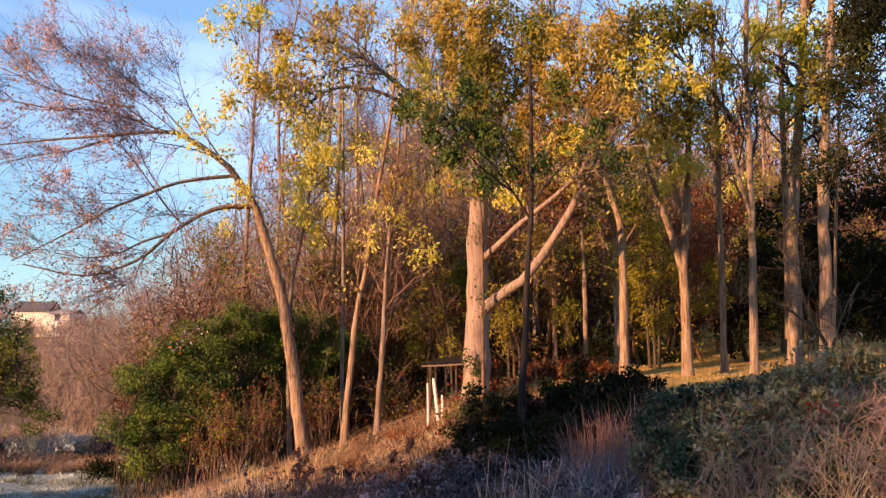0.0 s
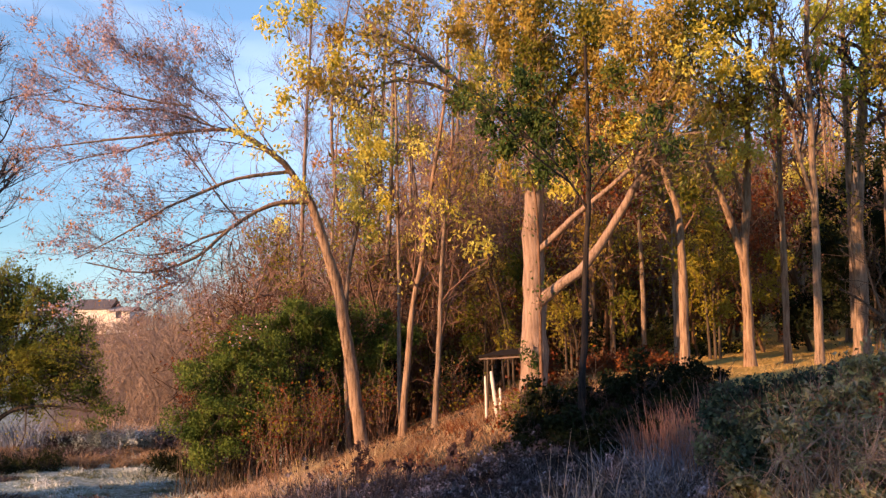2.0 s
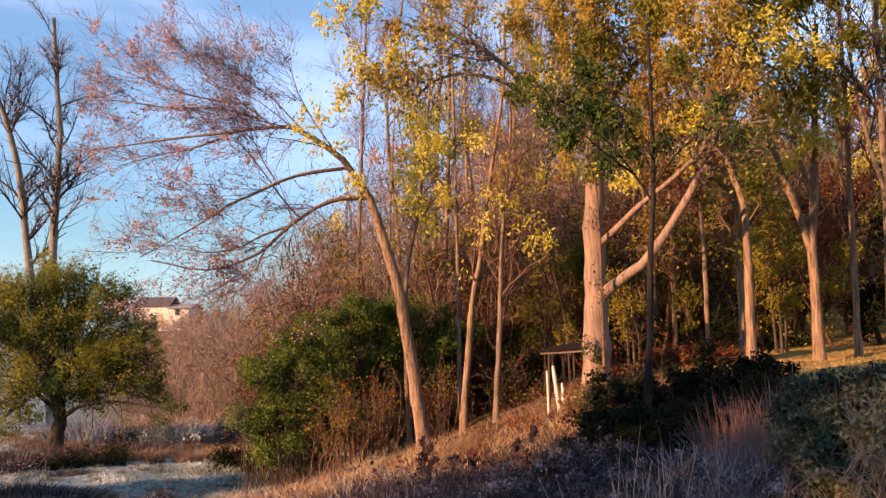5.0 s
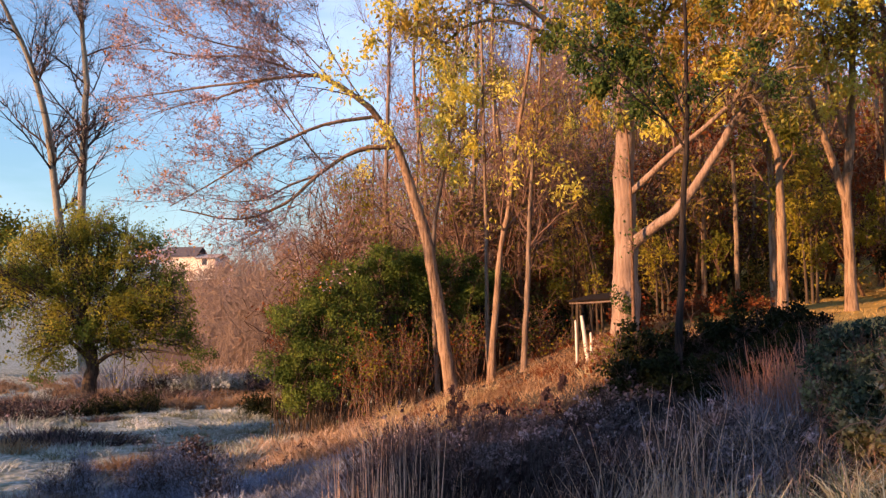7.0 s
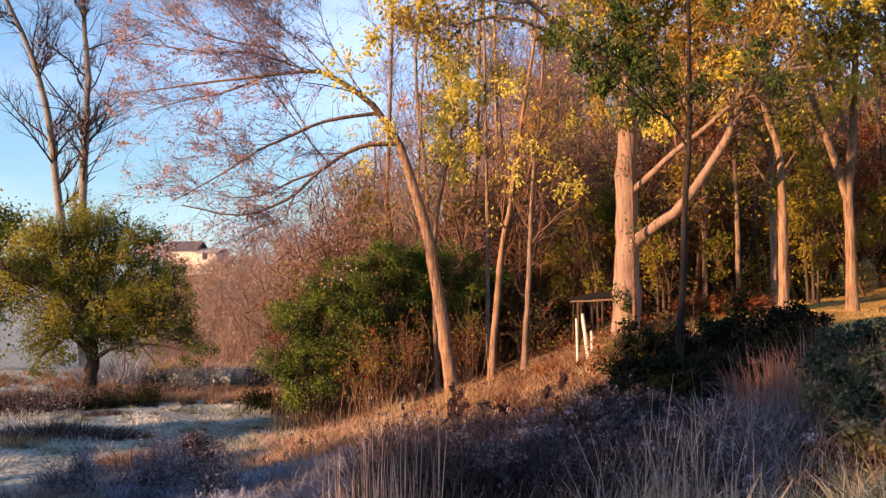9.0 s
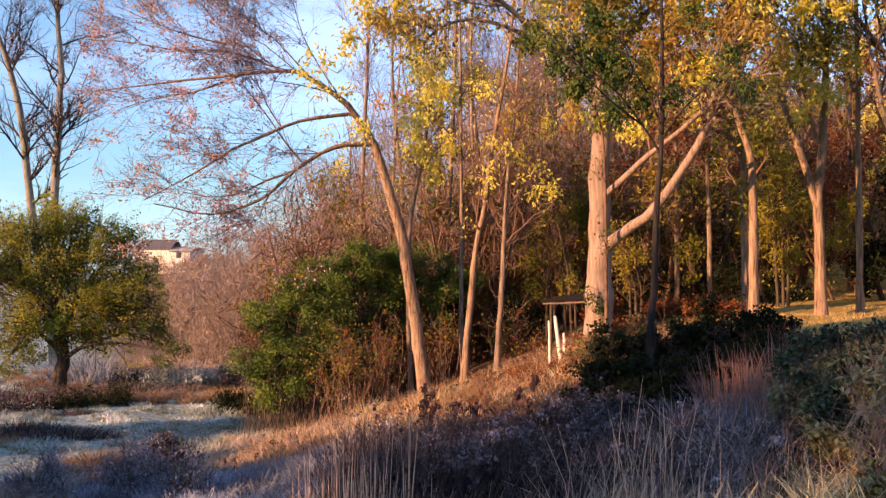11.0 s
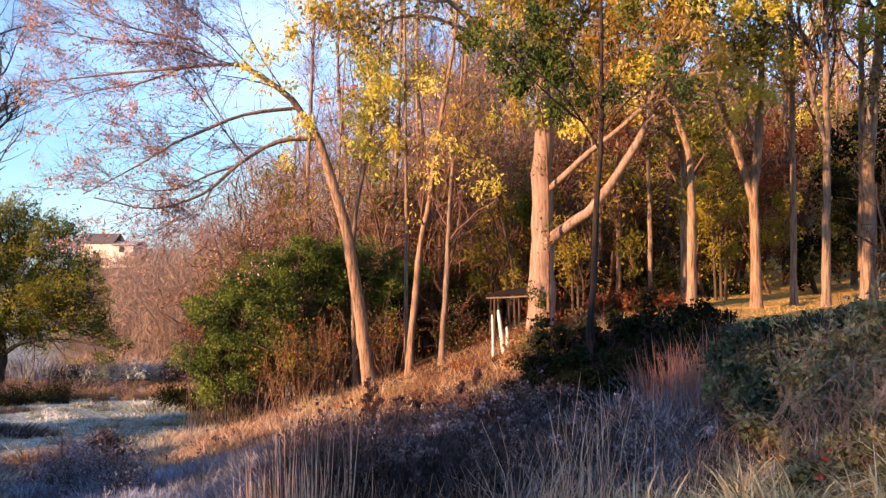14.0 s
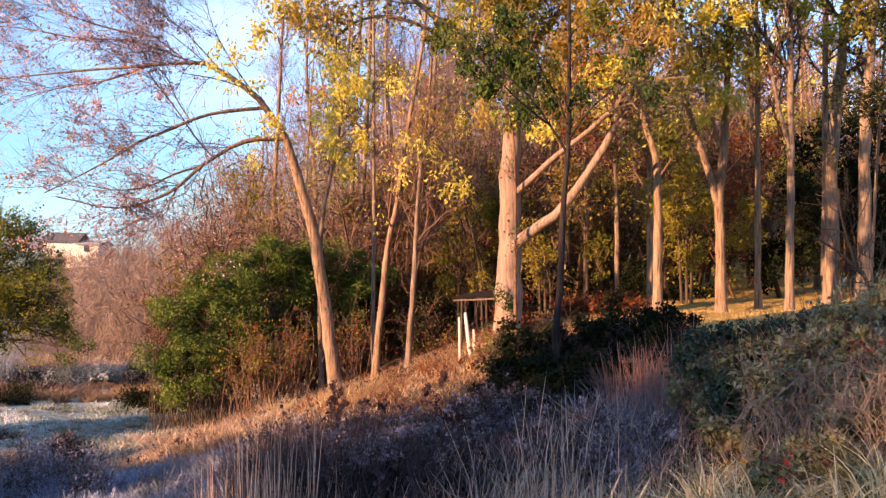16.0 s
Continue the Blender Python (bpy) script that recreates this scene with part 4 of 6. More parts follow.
inner_trunks_b = [
    (((7.69, 24.87, 0.85), (7.70, 24.86, 2.54), (7.65, 24.77, 4.01), (7.55, 24.55, 5.89), (7.44, 24.01, 8.40)), 14, 26.0),
    (((4.13, 23.68, 0.69), (4.13, 23.68, 2.52), (4.11, 23.58, 3.93), (4.07, 23.34, 5.74), (3.96, 22.80, 8.13)), 9, 24.0),
    (((1.62, 26.00, 0.62), (1.61, 26.00, 2.65), (1.58, 25.89, 4.20), (1.57, 25.61, 6.19), (1.50, 24.99, 8.83)), 9, 26.0),
    (((-0.76, 22.05, 0.77), (-0.69, 22.05, 2.50), (-0.62, 21.95, 3.83), (-0.55, 21.71, 5.52), (-0.48, 21.18, 7.76)), 14, 22.0),
]
inner_trunks_c = [
    (((8.40, 25.69, 0.82), (8.43, 25.68, 2.56), (8.40, 25.58, 4.08), (8.33, 25.34, 6.02), (8.12, 24.81, 8.62)), 10, 27.0),
    (((8.83, 22.34, 0.97), (8.84, 22.33, 2.42), (8.81, 22.26, 3.73), (8.72, 22.06, 5.42), (8.57, 21.61, 7.67)), 11, 24.0),
    (((10.05, 24.00, 0.86), (10.05, 24.00, 2.48), (10.10, 23.88, 3.88), (10.07, 23.65, 5.68), (9.88, 23.18, 8.10)), 16, 26.0),
    (((10.21, 21.75, 1.23), (10.25, 21.71, 2.38), (10.29, 21.61, 3.65), (10.28, 21.40, 5.27), (10.03, 21.02, 7.46)), 14, 24.0),
]
for k, (pts, w, d) in enumerate([*inner_trunks_a, *inner_trunks_b, *inner_trunks_c]):
    tree("wood_tree", "narrow brown trunk inside the wood", [(list(pts), w * d / 3300, w * d / 5500)],
         BARK_TAN if k % 3 == 0 else BARK_GREY, 40 + k, TWIG_BROWN, leaf=[LEAF_GOLD, LEAF_RUST, LEAF_YELLOW, LEAF_OLIVE][k % 4], leaf_n=1900, leaf_size=0.1, shoot=(14, 1.7, 2), along=(0.3, 1.0), group="wood trees", sides=7)



def sapling(name, label, x, y, tall, seed, bark=BARK_DARK, stems=3):
    """A many-stemmed young tree that carries leaf bunches."""
    z = float(ground_z(x, y))
    lean = np.random.default_rng(seed).normal(size=(stems, 2)) * 0.22 * tall / 3
    return tree(name, label, [([(x + 0.1 * k, y, z - 0.05), (x + 0.1 * k + a * 0.4, y + b * 0.3, z + tall * 0.5), (x + a * 1.4, y + b, z + tall)], 0.04, 0.012) for k, (a, b) in enumerate(lean)], bark, seed, TWIG_WOOD, shoot=(9, 0.8, 2), along=(0.25, 1.0), group="saplings", sides=6)


gold_sapling = sapling("leafy_sapling", "yellow-green leafy young tree behind the front trunks", 6.1, 19.1, 3.2, 861)
leaf_bunches(gold_sapling, [(6.10, 19.00, 3.72, 0.47, 0.47), (5.97, 19.00, 2.89, 0.42, 0.47), (6.20, 19.00, 2.18, 0.40, 0.35), (7.55, 19.50, 2.57, 0.41, 0.41), (7.69, 19.50, 3.18, 0.29, 0.36), (6.68, 19.50, 3.17, 0.29, 0.48)], LEAF_YGREEN, 861, 3700, size=0.075, droop=0.4)
olive_sapling = sapling("leafy_sapling", "dull olive young tree in the wood's shade", 1.5, 20.0, 2.4, 881)
leaf_bunches(olive_sapling, [(4.38, 19.50, 2.18, 0.36, 0.48), (1.65, 20.00, 2.17, 0.49, 0.49), (1.28, 20.00, 1.44, 0.37, 0.49)], LEAF_OLIVE, 881, 2500, size=0.075, droop=0.4)
lime_sapling = sapling("leafy_sapling", "low yellow-green sapling beside the broad trunk", 2.95, 18.0, 1.4, 885)
leaf_bunches(lime_sapling, [(2.88, 18.00, 1.85, 0.33, 0.33), (3.11, 18.00, 2.13, 0.22, 0.29)], LEAF_YGREEN, 885, 3600, size=0.07, droop=0.4)
post_sapling = sapling("leafy_sapling", "gold and green sapling behind the shelter", 1.9, 19.6, 2.8, 889)
leaf_bunches(post_sapling, [(1.92, 19.00, 1.45, 0.31, 0.35)], LEAF_YGREEN, 889, 2200, size=0.075, droop=0.4)
leaf_bunches(post_sapling, [(1.52, 20.00, 2.90, 0.49, 0.49), (2.93, 19.50, 2.65, 0.29, 0.36)], LEAF_GOLD, 890, 2000, size=0.075, droop=0.4)
# Near-black foliage added where the wood lies in shade behind the trunks.
shade_fill = sapling("shade_thicket", "near-black thicket added for the shade deep in the wood", 9.9, 19.8, 2.6, 871, stems=5)
leaf_bunches(shade_fill, [(8.94, 19.60, 3.33, 0.61, 0.73), (8.91, 19.90, 2.22, 0.74, 0.62), (10.24, 20.20, 2.75, 0.62, 0.75), (10.88, 19.60, 3.35, 0.61, 0.73), (11.25, 19.90, 2.24, 0.74, 0.62), (8.25, 20.20, 1.98, 0.37, 0.50), (11.65, 19.60, 3.24, 0.61, 0.85), (10.14, 19.90, 4.00, 0.62, 0.49)], LEAF_DARK, 871, 4700, size=0.1, droop=0.3, twig=TWIG_DARK)

leaf_bunches(shade_fill, [(9.47, 20.40, 4.70, 0.63, 0.50), (10.39, 20.60, 5.08, 0.64, 0.56), (11.10, 20.40, 4.93, 0.63, 0.55), (11.81, 20.20, 5.04, 0.62, 0.62), (12.61, 20.20, 4.73, 0.62, 0.75), (12.43, 20.00, 3.40, 0.62, 0.74)], LEAF_DARK, 878, 2500, size=0.1, droop=0.3, twig=TWIG_DARK)
# More near-black foliage standing in for shade between the front trunks.
shade_fill = sapling("shade_thicket", "near-black undergrowth added for the shade behind the front trunks", 4.3, 20.6, 1.8, 876, stems=5)
leaf_bunches(shade_fill, [(1.36, 20.60, 0.70, 0.38, 0.51), (0.75, 20.80, 0.69, 0.39, 0.64), (-0.62, 20.80, 0.82, 0.46, 0.51), (4.02, 20.50, 1.42, 0.51, 0.51), (4.74, 20.50, 0.93, 0.51, 0.38), (3.40, 20.40, 0.94, 0.30, 0.50), (5.49, 20.60, 1.41, 0.38, 0.56), (6.38, 20.60, 1.28, 0.43, 0.56), (7.17, 21.00, 1.15, 0.39, 0.39)], LEAF_DARK, 876, 3900, size=0.09, droop=0.3, twig=TWIG_DARK)

for k, (x, y, tall) in enumerate([(-3.14, 24.50, 13.1), (-2.12, 26.00, 13.5), (-1.09, 24.00, 12.3), (0.05, 26.00, 12.7), (0.96, 25.00, 11.8), (2.13, 26.50, 11.9)]):
    # tall bare trees whose fine twigs stand against the sky
    z = float(ground_z(x, y))
    tree("thin_tree", "tall bare tree with fine mauve twigs", [([(x, y, z), (x + 0.1, y, z + tall * 0.35), (x + 0.25 * (-1) ** k, y, z + tall * 0.7), (x + 0.4, y, z + tall)], 0.1, 0.03)], BARK_GREY, 540 + k, TWIG_MAUVE, leaf=LEAF_MAUVE, leaf_n=300, leaf_size=0.07, haze=2600, shoot=(15, 2.3, 3), along=(0.38, 1.0), angle=0.6, lift=0.5, thin=0.3, group="thin wood trees", sides=7)

stand = np.random.default_rng(23)
for k in range(34):
    # thin trees standing back in the wood
    left = k < 18
    x, y = (stand.uniform(-4.0, 4.5), stand.uniform(20.5, 34)) if left else (stand.uniform(4, 16), stand.uniform(21, 30))
    z = float(ground_z(x, y))
    tall, lean = stand.uniform(7, 11), stand.normal() * 0.5
    tree("thin_tree", "thin bare brown tree inside the wood", [([(x, y, z), (x + lean * 0.3, y, z + tall * 0.35), (x + lean * 0.5 + stand.normal() * 0.15, y, z + tall * 0.7), (x + lean, y, z + tall)], stand.uniform(0.05, 0.1), 0.02)],
         (BARK_TAN, BARK_GREY, BARK_GREY)[k % 3], 500 + k, TWIG_BROWN, leaf=(LEAF_GOLD, LEAF_ORANGE, LEAF_YELLOW)[k % 3], leaf_n=260, leaf_size=0.1, shoot=(8, 1.3, 2), along=(0.35, 1.0), group="thin wood trees", sides=6, many=0.4)

# ---- the meadow's far side ----
apple_tree = tree("apple_tree", "rounded green and yellow tree on a short dark trunk", [
    ([(-12.65, 28.19, -2.02), (-12.66, 28.25, -1.47), (-12.59, 28.34, -0.88), (-12.81, 28.32, 0.26), (-12.93, 28.29, 1.66), (-12.96, 28.23, 3.23)], 0.301, 0.094)],
    BARK_DARK, 31, BARK_DARK, leaf=[(LEAF_APPLE, 1.0)], leaf_n=42000, leaf_size=0.08, shoot=(8, 1.4, 2), along=(0.55, 1.0), cloud=0.1, clumping=1.6, spray=0.55, limb_along=(0.4, 1.0), lift=0.3, angle=0.9, lobe_n=420, lobes=[((-12.69, 28.34, 3.33), (0.89, 0.85, 0.68)), ((-13.53, 27.65, 2.78), (0.89, 0.85, 0.68)), ((-11.48, 28.24, 2.52), (0.89, 0.85, 0.68)), ((-14.30, 27.63, 1.67), (0.95, 0.90, 0.72)), ((-12.73, 28.05, 1.66), (1.16, 1.10, 0.88)), ((-11.10, 28.41, 1.38), (0.95, 0.90, 0.72)), ((-13.43, 28.04, 0.45), (1.00, 0.95, 0.76)), ((-11.89, 28.40, 0.51), (1.05, 1.00, 0.80)), ((-10.46, 28.63, 0.50), (0.73, 0.70, 0.56)), ((-10.08, 29.36, -0.34), (0.47, 0.45, 0.36)), ((-13.84, 27.46, -0.29), (0.58, 0.55, 0.44)), ((-14.56, 26.80, 2.17), (0.84, 0.80, 0.64)), ((-12.30, 28.51, -0.28), (0.63, 0.60, 0.48))], limbs=[
    ([(-12.62, 28.32, -0.96), (-11.91, 28.22, -0.52), (-11.00, 28.17, -0.40), (-9.61, 28.23, -0.58)], 0.094, 0.038),
    ([(-12.66, 28.32, -0.79), (-13.12, 28.15, -0.25), (-13.63, 27.91, -0.06), (-14.11, 27.65, -0.47)], 0.094, 0.038),
    ([(-12.75, 28.32, -0.09), (-12.10, 28.65, 1.30), (-11.32, 28.96, 2.18), (-10.67, 29.19, 2.72)], 0.113, 0.038),
    ([(-12.75, 28.32, -0.09), (-13.44, 28.05, 1.14), (-13.88, 27.83, 2.36), (-14.15, 27.66, 3.22)], 0.113, 0.038),
    ([(-12.75, 28.32, -0.09), (-11.78, 28.77, 0.59), (-10.40, 28.45, 0.94), (-9.66, 27.86, 0.69)], 0.094, 0.038)])
# Darker leaves low and on the right: the crown's shaded side put into colour.
leaf_bunches(apple_tree, [(-11.05, 28.60, 2.70, 0.88, 0.78), (-10.32, 28.60, 1.46, 0.64, 0.88), (-12.59, 28.00, 0.27, 1.21, 0.48), (-9.96, 28.60, 0.14, 0.53, 0.42), (-9.31, 28.80, -0.58, 0.50, 0.25), (-13.80, 27.40, -1.14, 0.44, 0.20), (-9.67, 28.80, -1.02, 0.43, 0.18)], LEAF_BUSH, 851, 3300, size=0.08, droop=0.3)
leaf_bunches(apple_tree, [(-11.52, 28.00, 1.13, 1.04, 0.69), (-12.95, 28.00, 2.70, 1.04, 0.87), (-13.47, 27.60, 1.66, 0.85, 0.68), (-11.14, 28.40, 0.15, 1.05, 0.42), (-13.36, 27.40, -0.72, 0.68, 0.34), (-12.15, 28.20, 3.49, 1.05, 0.42)], LEAF_APPLE, 852, 2640, size=0.08, droop=0.3)
for pts, seed in ((((-18.73, 41.86, -3.20), (-19.03, 41.99, 1.70), (-19.10, 41.81, 5.07), (-18.91, 41.53, 8.16), (-18.64, 41.17, 10.68), (-18.60, 40.64, 12.87), (-18.45, 39.83, 15.68)), 32),
                  (((-19.06, 42.25, -3.25), (-19.53, 42.29, 0.13), (-19.95, 42.11, 2.49), (-20.32, 41.72, 5.86), (-20.46, 41.31, 8.41), (-20.72, 40.75, 10.64), (-21.16, 40.06, 12.52), (-21.84, 39.09, 14.52)), 33)):
    tree("bare_tree", "tall bare grey-brown tree behind a rounded one", [(list(pts), 0.29, 0.11)], BARK_PALE, seed, TWIG_DARK, leaf=LEAF_MAUVE, leaf_n=900, leaf_size=0.09, haze=1500, shoot=(18, 4.0, 3), along=(0.38, 1.0), group="bare trees", lift=0.4, angle=0.8, thin=0.4, clumping=1.5)
meadow_tree = tree("meadow_tree", "broad dull green tree at the meadow's rim", [
    ([(-22.82, 39.81, -2.97), (-22.96, 39.92, -0.75), (-22.93, 40.00, 1.73), (-22.96, 39.92, 3.97)], 0.3, 0.1)], BARK_DARK, 34, BARK_DARK, leaf=LEAF_OLIVE, leaf_n=9000, leaf_size=0.2, shoot=(18, 3.4, 3), along=(0.2, 1.0), cloud=0.45, angle=1.1)
leaf_bunches(meadow_tree, [(-21.02, 39.00, 2.92, 1.21, 1.21), (-20.25, 39.00, 1.45, 0.96, 1.21), (-21.25, 39.00, 0.49, 1.21, 0.87)], LEAF_BUSH, 856, 600, size=0.13, droop=0.3)
leaf_bunches(meadow_tree, [(-20.01, 39.00, 3.40, 0.72, 0.58)], LEAF_OLIVE, 857, 700, size=0.13, droop=0.3)
clumps("evergreen_bush", "large ragged dark green bush beside a leaning tree", "bush", [
    ((-4.25, 18.24, 0.05), (0.42, 0.5, 0.5)), ((-4.15, 18.52, 0.75), (0.4, 0.5, 0.42)), ((-3.76, 17.99, -0.48), (0.5, 0.4, 0.32)), ((-3.50, 18.41, 0.25), (0.6, 0.55, 0.6)), ((-3.65, 18.94, 1.13), (0.55, 0.5, 0.45)), ((-3.11, 19.34, 1.59), (0.55, 0.5, 0.4)),
    ((-2.99, 19.14, 0.78), (0.7, 0.6, 0.6)), ((-2.35, 19.74, 1.94), (0.6, 0.6, 0.45)), ((-2.26, 19.95, 1.10), (0.75, 0.7, 0.7)), ((-1.49, 20.22, 1.82), (0.65, 0.6, 0.6)), ((-1.32, 20.42, 0.84), (0.8, 0.7, 0.8)), ((-0.46, 20.87, 1.57), (0.6, 0.6, 0.7)), ((-2.83, 18.81, -0.01), (0.7, 0.5, 0.6))],
    LEAF_BUSH, 35, 84000, 0.043, BARK_DARK, stems=28, twigs=5, reach=0.42, thin=0.01, tufts=330, tuft_size=0.27)
clumps("brown_shrub", "tangle of bare rust-brown twigs with some dead leaves", "shrub", [
    ((-2.25, 17.79, 0.19), (0.75, 0.5, 0.6)), ((-2.73, 17.39, -0.15), (0.5, 0.4, 0.35)), ((-1.68, 18.07, 0.38), (0.5, 0.4, 0.7)), ((-0.66, 18.63, 0.39), (0.6, 0.4, 0.55)), ((0.82, 19.02, 0.48), (0.7, 0.5, 0.55))],
    LEAF_RUST, 36, 1500, 0.05, TWIG_BROWN, extra=(LEAF_OLIVE, 1500, 0.055), stems=26, twigs=5, shell=0.3, reach=0.45, thin=0.0075)
clumps("rust_shrub", "low shrub of dark red-brown leaves under the trees", "shrub", [
    ((3.52, 17.18, 0.91), (0.5, 0.5, 0.4)), ((4.26, 17.53, 0.93), (0.5, 0.6, 0.3)), ((2.37, 16.88, 0.80), (0.35, 0.4, 0.3))],
    LEAF_RUST, 37, 4200, 0.06, TWIG_WOOD, stems=45)
for blobs, mat, seed in (([((-9.44, 29.99, -1.66), (1.2, 0.8, 0.42)), ((-8.71, 30.73, -1.67), (0.9, 0.7, 0.36)), ((-10.12, 29.24, -1.65), (0.8, 0.6, 0.36))], GRASS_RIME, 38), ([((-7.70, 30.47, -1.72), (0.7, 0.6, 0.3)), ((-10.94, 29.47, -1.75), (0.6, 0.5, 0.3))], WEED, 39),
                         ([((-9.93, 24.45, -1.81), (0.9, 0.5, 0.36)), ((-10.51, 23.67, -1.79), (0.7, 0.5, 0.28)), ((-9.75, 25.61, -1.81), (0.5, 0.4, 0.26))], LEAF_DARK, 40), ([((-11.33, 22.18, -1.67), (1.1, 0.5, 0.22)), ((-11.99, 21.83, -1.66), (0.8, 0.5, 0.26))], WEED, 41), ([((-5.87, 23.17, -1.53), (0.7, 0.4, 0.16))], LEAF_DARK, 42),
                         ([((-5.01, 14.92, -1.33), (0.3, 0.3, 0.16))], WEED, 43)):
    clumps("meadow_bush", {GRASS_RIME: "low rounded rimed bush in the meadow", WEED: "low brown frosted bush in the meadow", LEAF_DARK: "dark green low bush in the meadow"}[mat], "bush", blobs, mat, seed, 4800, 0.085, TWIG_WOOD if mat is WEED else TWIG_DARK, "meadow bushes", stems=46, twigs=5, reach=0.3, thin=0.007, wide=0.16)

# ---- distant house ----
house = thing("house", ((-60.98, 185.29, 5.38)), "cream-sided house with a dark roof on a far rise", "house")


def box(geo, lo, hi):
    (x0, y0, z0), (x1, y1, z1) = lo, hi
    v = [(x0, y0, z0), (x1, y0, z0), (x1, y1, z0), (x0, y1, z0), (x0, y0, z1), (x1, y0, z1), (x1, y1, z1), (x0, y1, z1)]
    geo.add(v, [(3, 2, 1, 0), (4, 5, 6, 7), (0, 1, 5, 4), (1, 2, 6, 5), (2, 3, 7, 6), (3, 0, 4, 7)])


def house_part(name, boxes, material, label=""):
    g = Geo()
    for lo, hi in boxes:
        box(g, lo, hi)
    return part(name, g.mesh(name, material), house, label)


house_part("wall", [((-6.6, 0, -3.6), (0.2, 8, 1.9)), ((0.2, -1.5, -3.6), (4.6, 8, 1.5))], HOUSE_WALL)
g = Geo()
g.add([(-7, -0.5, 1.8), (0.4, -0.5, 1.8), (0.4, 4, 3.9), (-7, 4, 3.9), (-7, 8.5, 1.8), (0.4, 8.5, 1.8)], [(0, 1, 2, 3), (3, 2, 5, 4)])
part("roof", g.mesh("roof", HOUSE_ROOF), house)
g = Geo()
g.add([(0.2, -2, 1.4), (5, -2, 1.4), (5, 3.5, 2.4), (0.2, 3.5, 2.4), (5, 8.5, 1.4), (0.2, 8.5, 1.4)], [(0, 1, 2, 3), (3, 2, 4, 5)])
part("roof", g.mesh("roof", HOUSE_WING), house, "pale tan roof of the low wing")
for wx, wz in ((2.4, 0.0),):
    y0 = 0 if wx < 0.2 else -1.5
    house_part("window", [((wx - 0.5, y0 - 0.05, wz), (wx + 0.5, y0 + 0.02, wz + 1.3))], HOUSE_GLASS)

# ---- shelter with white posts ----
shelter = thing("shelter", (1.45, 16.2, float(ground_z(1.45, 16.2))), "small dark-roofed open shelter with weathered white posts", "shelter")
eave_l, eave_r = np.array((1.10, 15.95, 1.24)), np.array((1.88, 15.90, 1.28))
ridge_l, ridge_r = np.array((1.54, 16.50, 1.325)), np.array((1.95, 16.50, 1.37))
rear = np.array([0.08, 1.1, -0.02])
g = Geo()
for a, b, c, d in ((eave_l, eave_r, ridge_r, ridge_l), (ridge_l, ridge_r, eave_r + rear, eave_l + rear)):
    for k in range(6):
        # lapped boards from eave to ridge
        lo, hi = k / 6, (k + 1) / 6 + 0.03
        q = [a + (d - a) * lo, b + (c - b) * lo, b + (c - b) * hi, a + (d - a) * hi]
        lift = np.array([0, 0, 0.012 + 0.004 * (k % 2)])
        g.add([*(p - lift for p in q), *(p + lift for p in q)], [(3, 2, 1, 0), (4, 5, 6, 7), (0, 1, 5, 4), (1, 2, 6, 5), (2, 3, 7, 6), (3, 0, 4, 7)])
part("roof", g.mesh("shelter_roof", ROOF_DARK, False, shelter.location), shelter, "dark lapped board roof")
g = Geo()
tube(g, smooth_path([eave_l + [0.02, 0.02, -0.04], (eave_l + eave_r) / 2 + [0, 0.02, -0.045], eave_r + [-0.02, 0.02, -0.04]], 7), 0.013, 5)
part("eave_beam", g.mesh("shelter_beam", TWIG_PALE, False, shelter.location), shelter, "pale weathered beam")
for foot, mid, head, r, wood in (
    ((1.24, 15.90, 0.41), (1.23, 15.90, 0.66), (1.22, 15.90, 0.92), 0.019, WHITE_WOOD),
    ((1.42, 15.85, 0.20), (1.37, 15.85, 0.60), (1.32, 15.85, 1.00), 0.033, WHITE_WOOD),
    ((1.47, 15.80, 0.38), (1.47, 15.80, 0.57), (1.46, 15.80, 0.72), 0.022, WHITE_WOOD),
    ((1.32, 16.60, 0.08), (1.32, 16.60, 0.67), (1.31, 16.50, 1.27), 0.022, BARK_DARK),
):
    foot, mid, head = np.array(foot), np.array(mid), np.array(head)
    foot[2] = min(foot[2], float(ground_z(foot[0], foot[1])) - 0.05)
    g = Geo()
    tube(g, smooth_path([foot, mid, head], 9), r * np.array([1.15, 1.1, 1.0, 1.05, 1.0, 0.9, 1.0, 0.92, 0.7]), 8)
    part("post", g.mesh("shelter_post", wood, True, shelter.location), shelter, "weathered white wooden post" if wood is WHITE_WOOD else "dark wooden post")

# ---- background wood ----


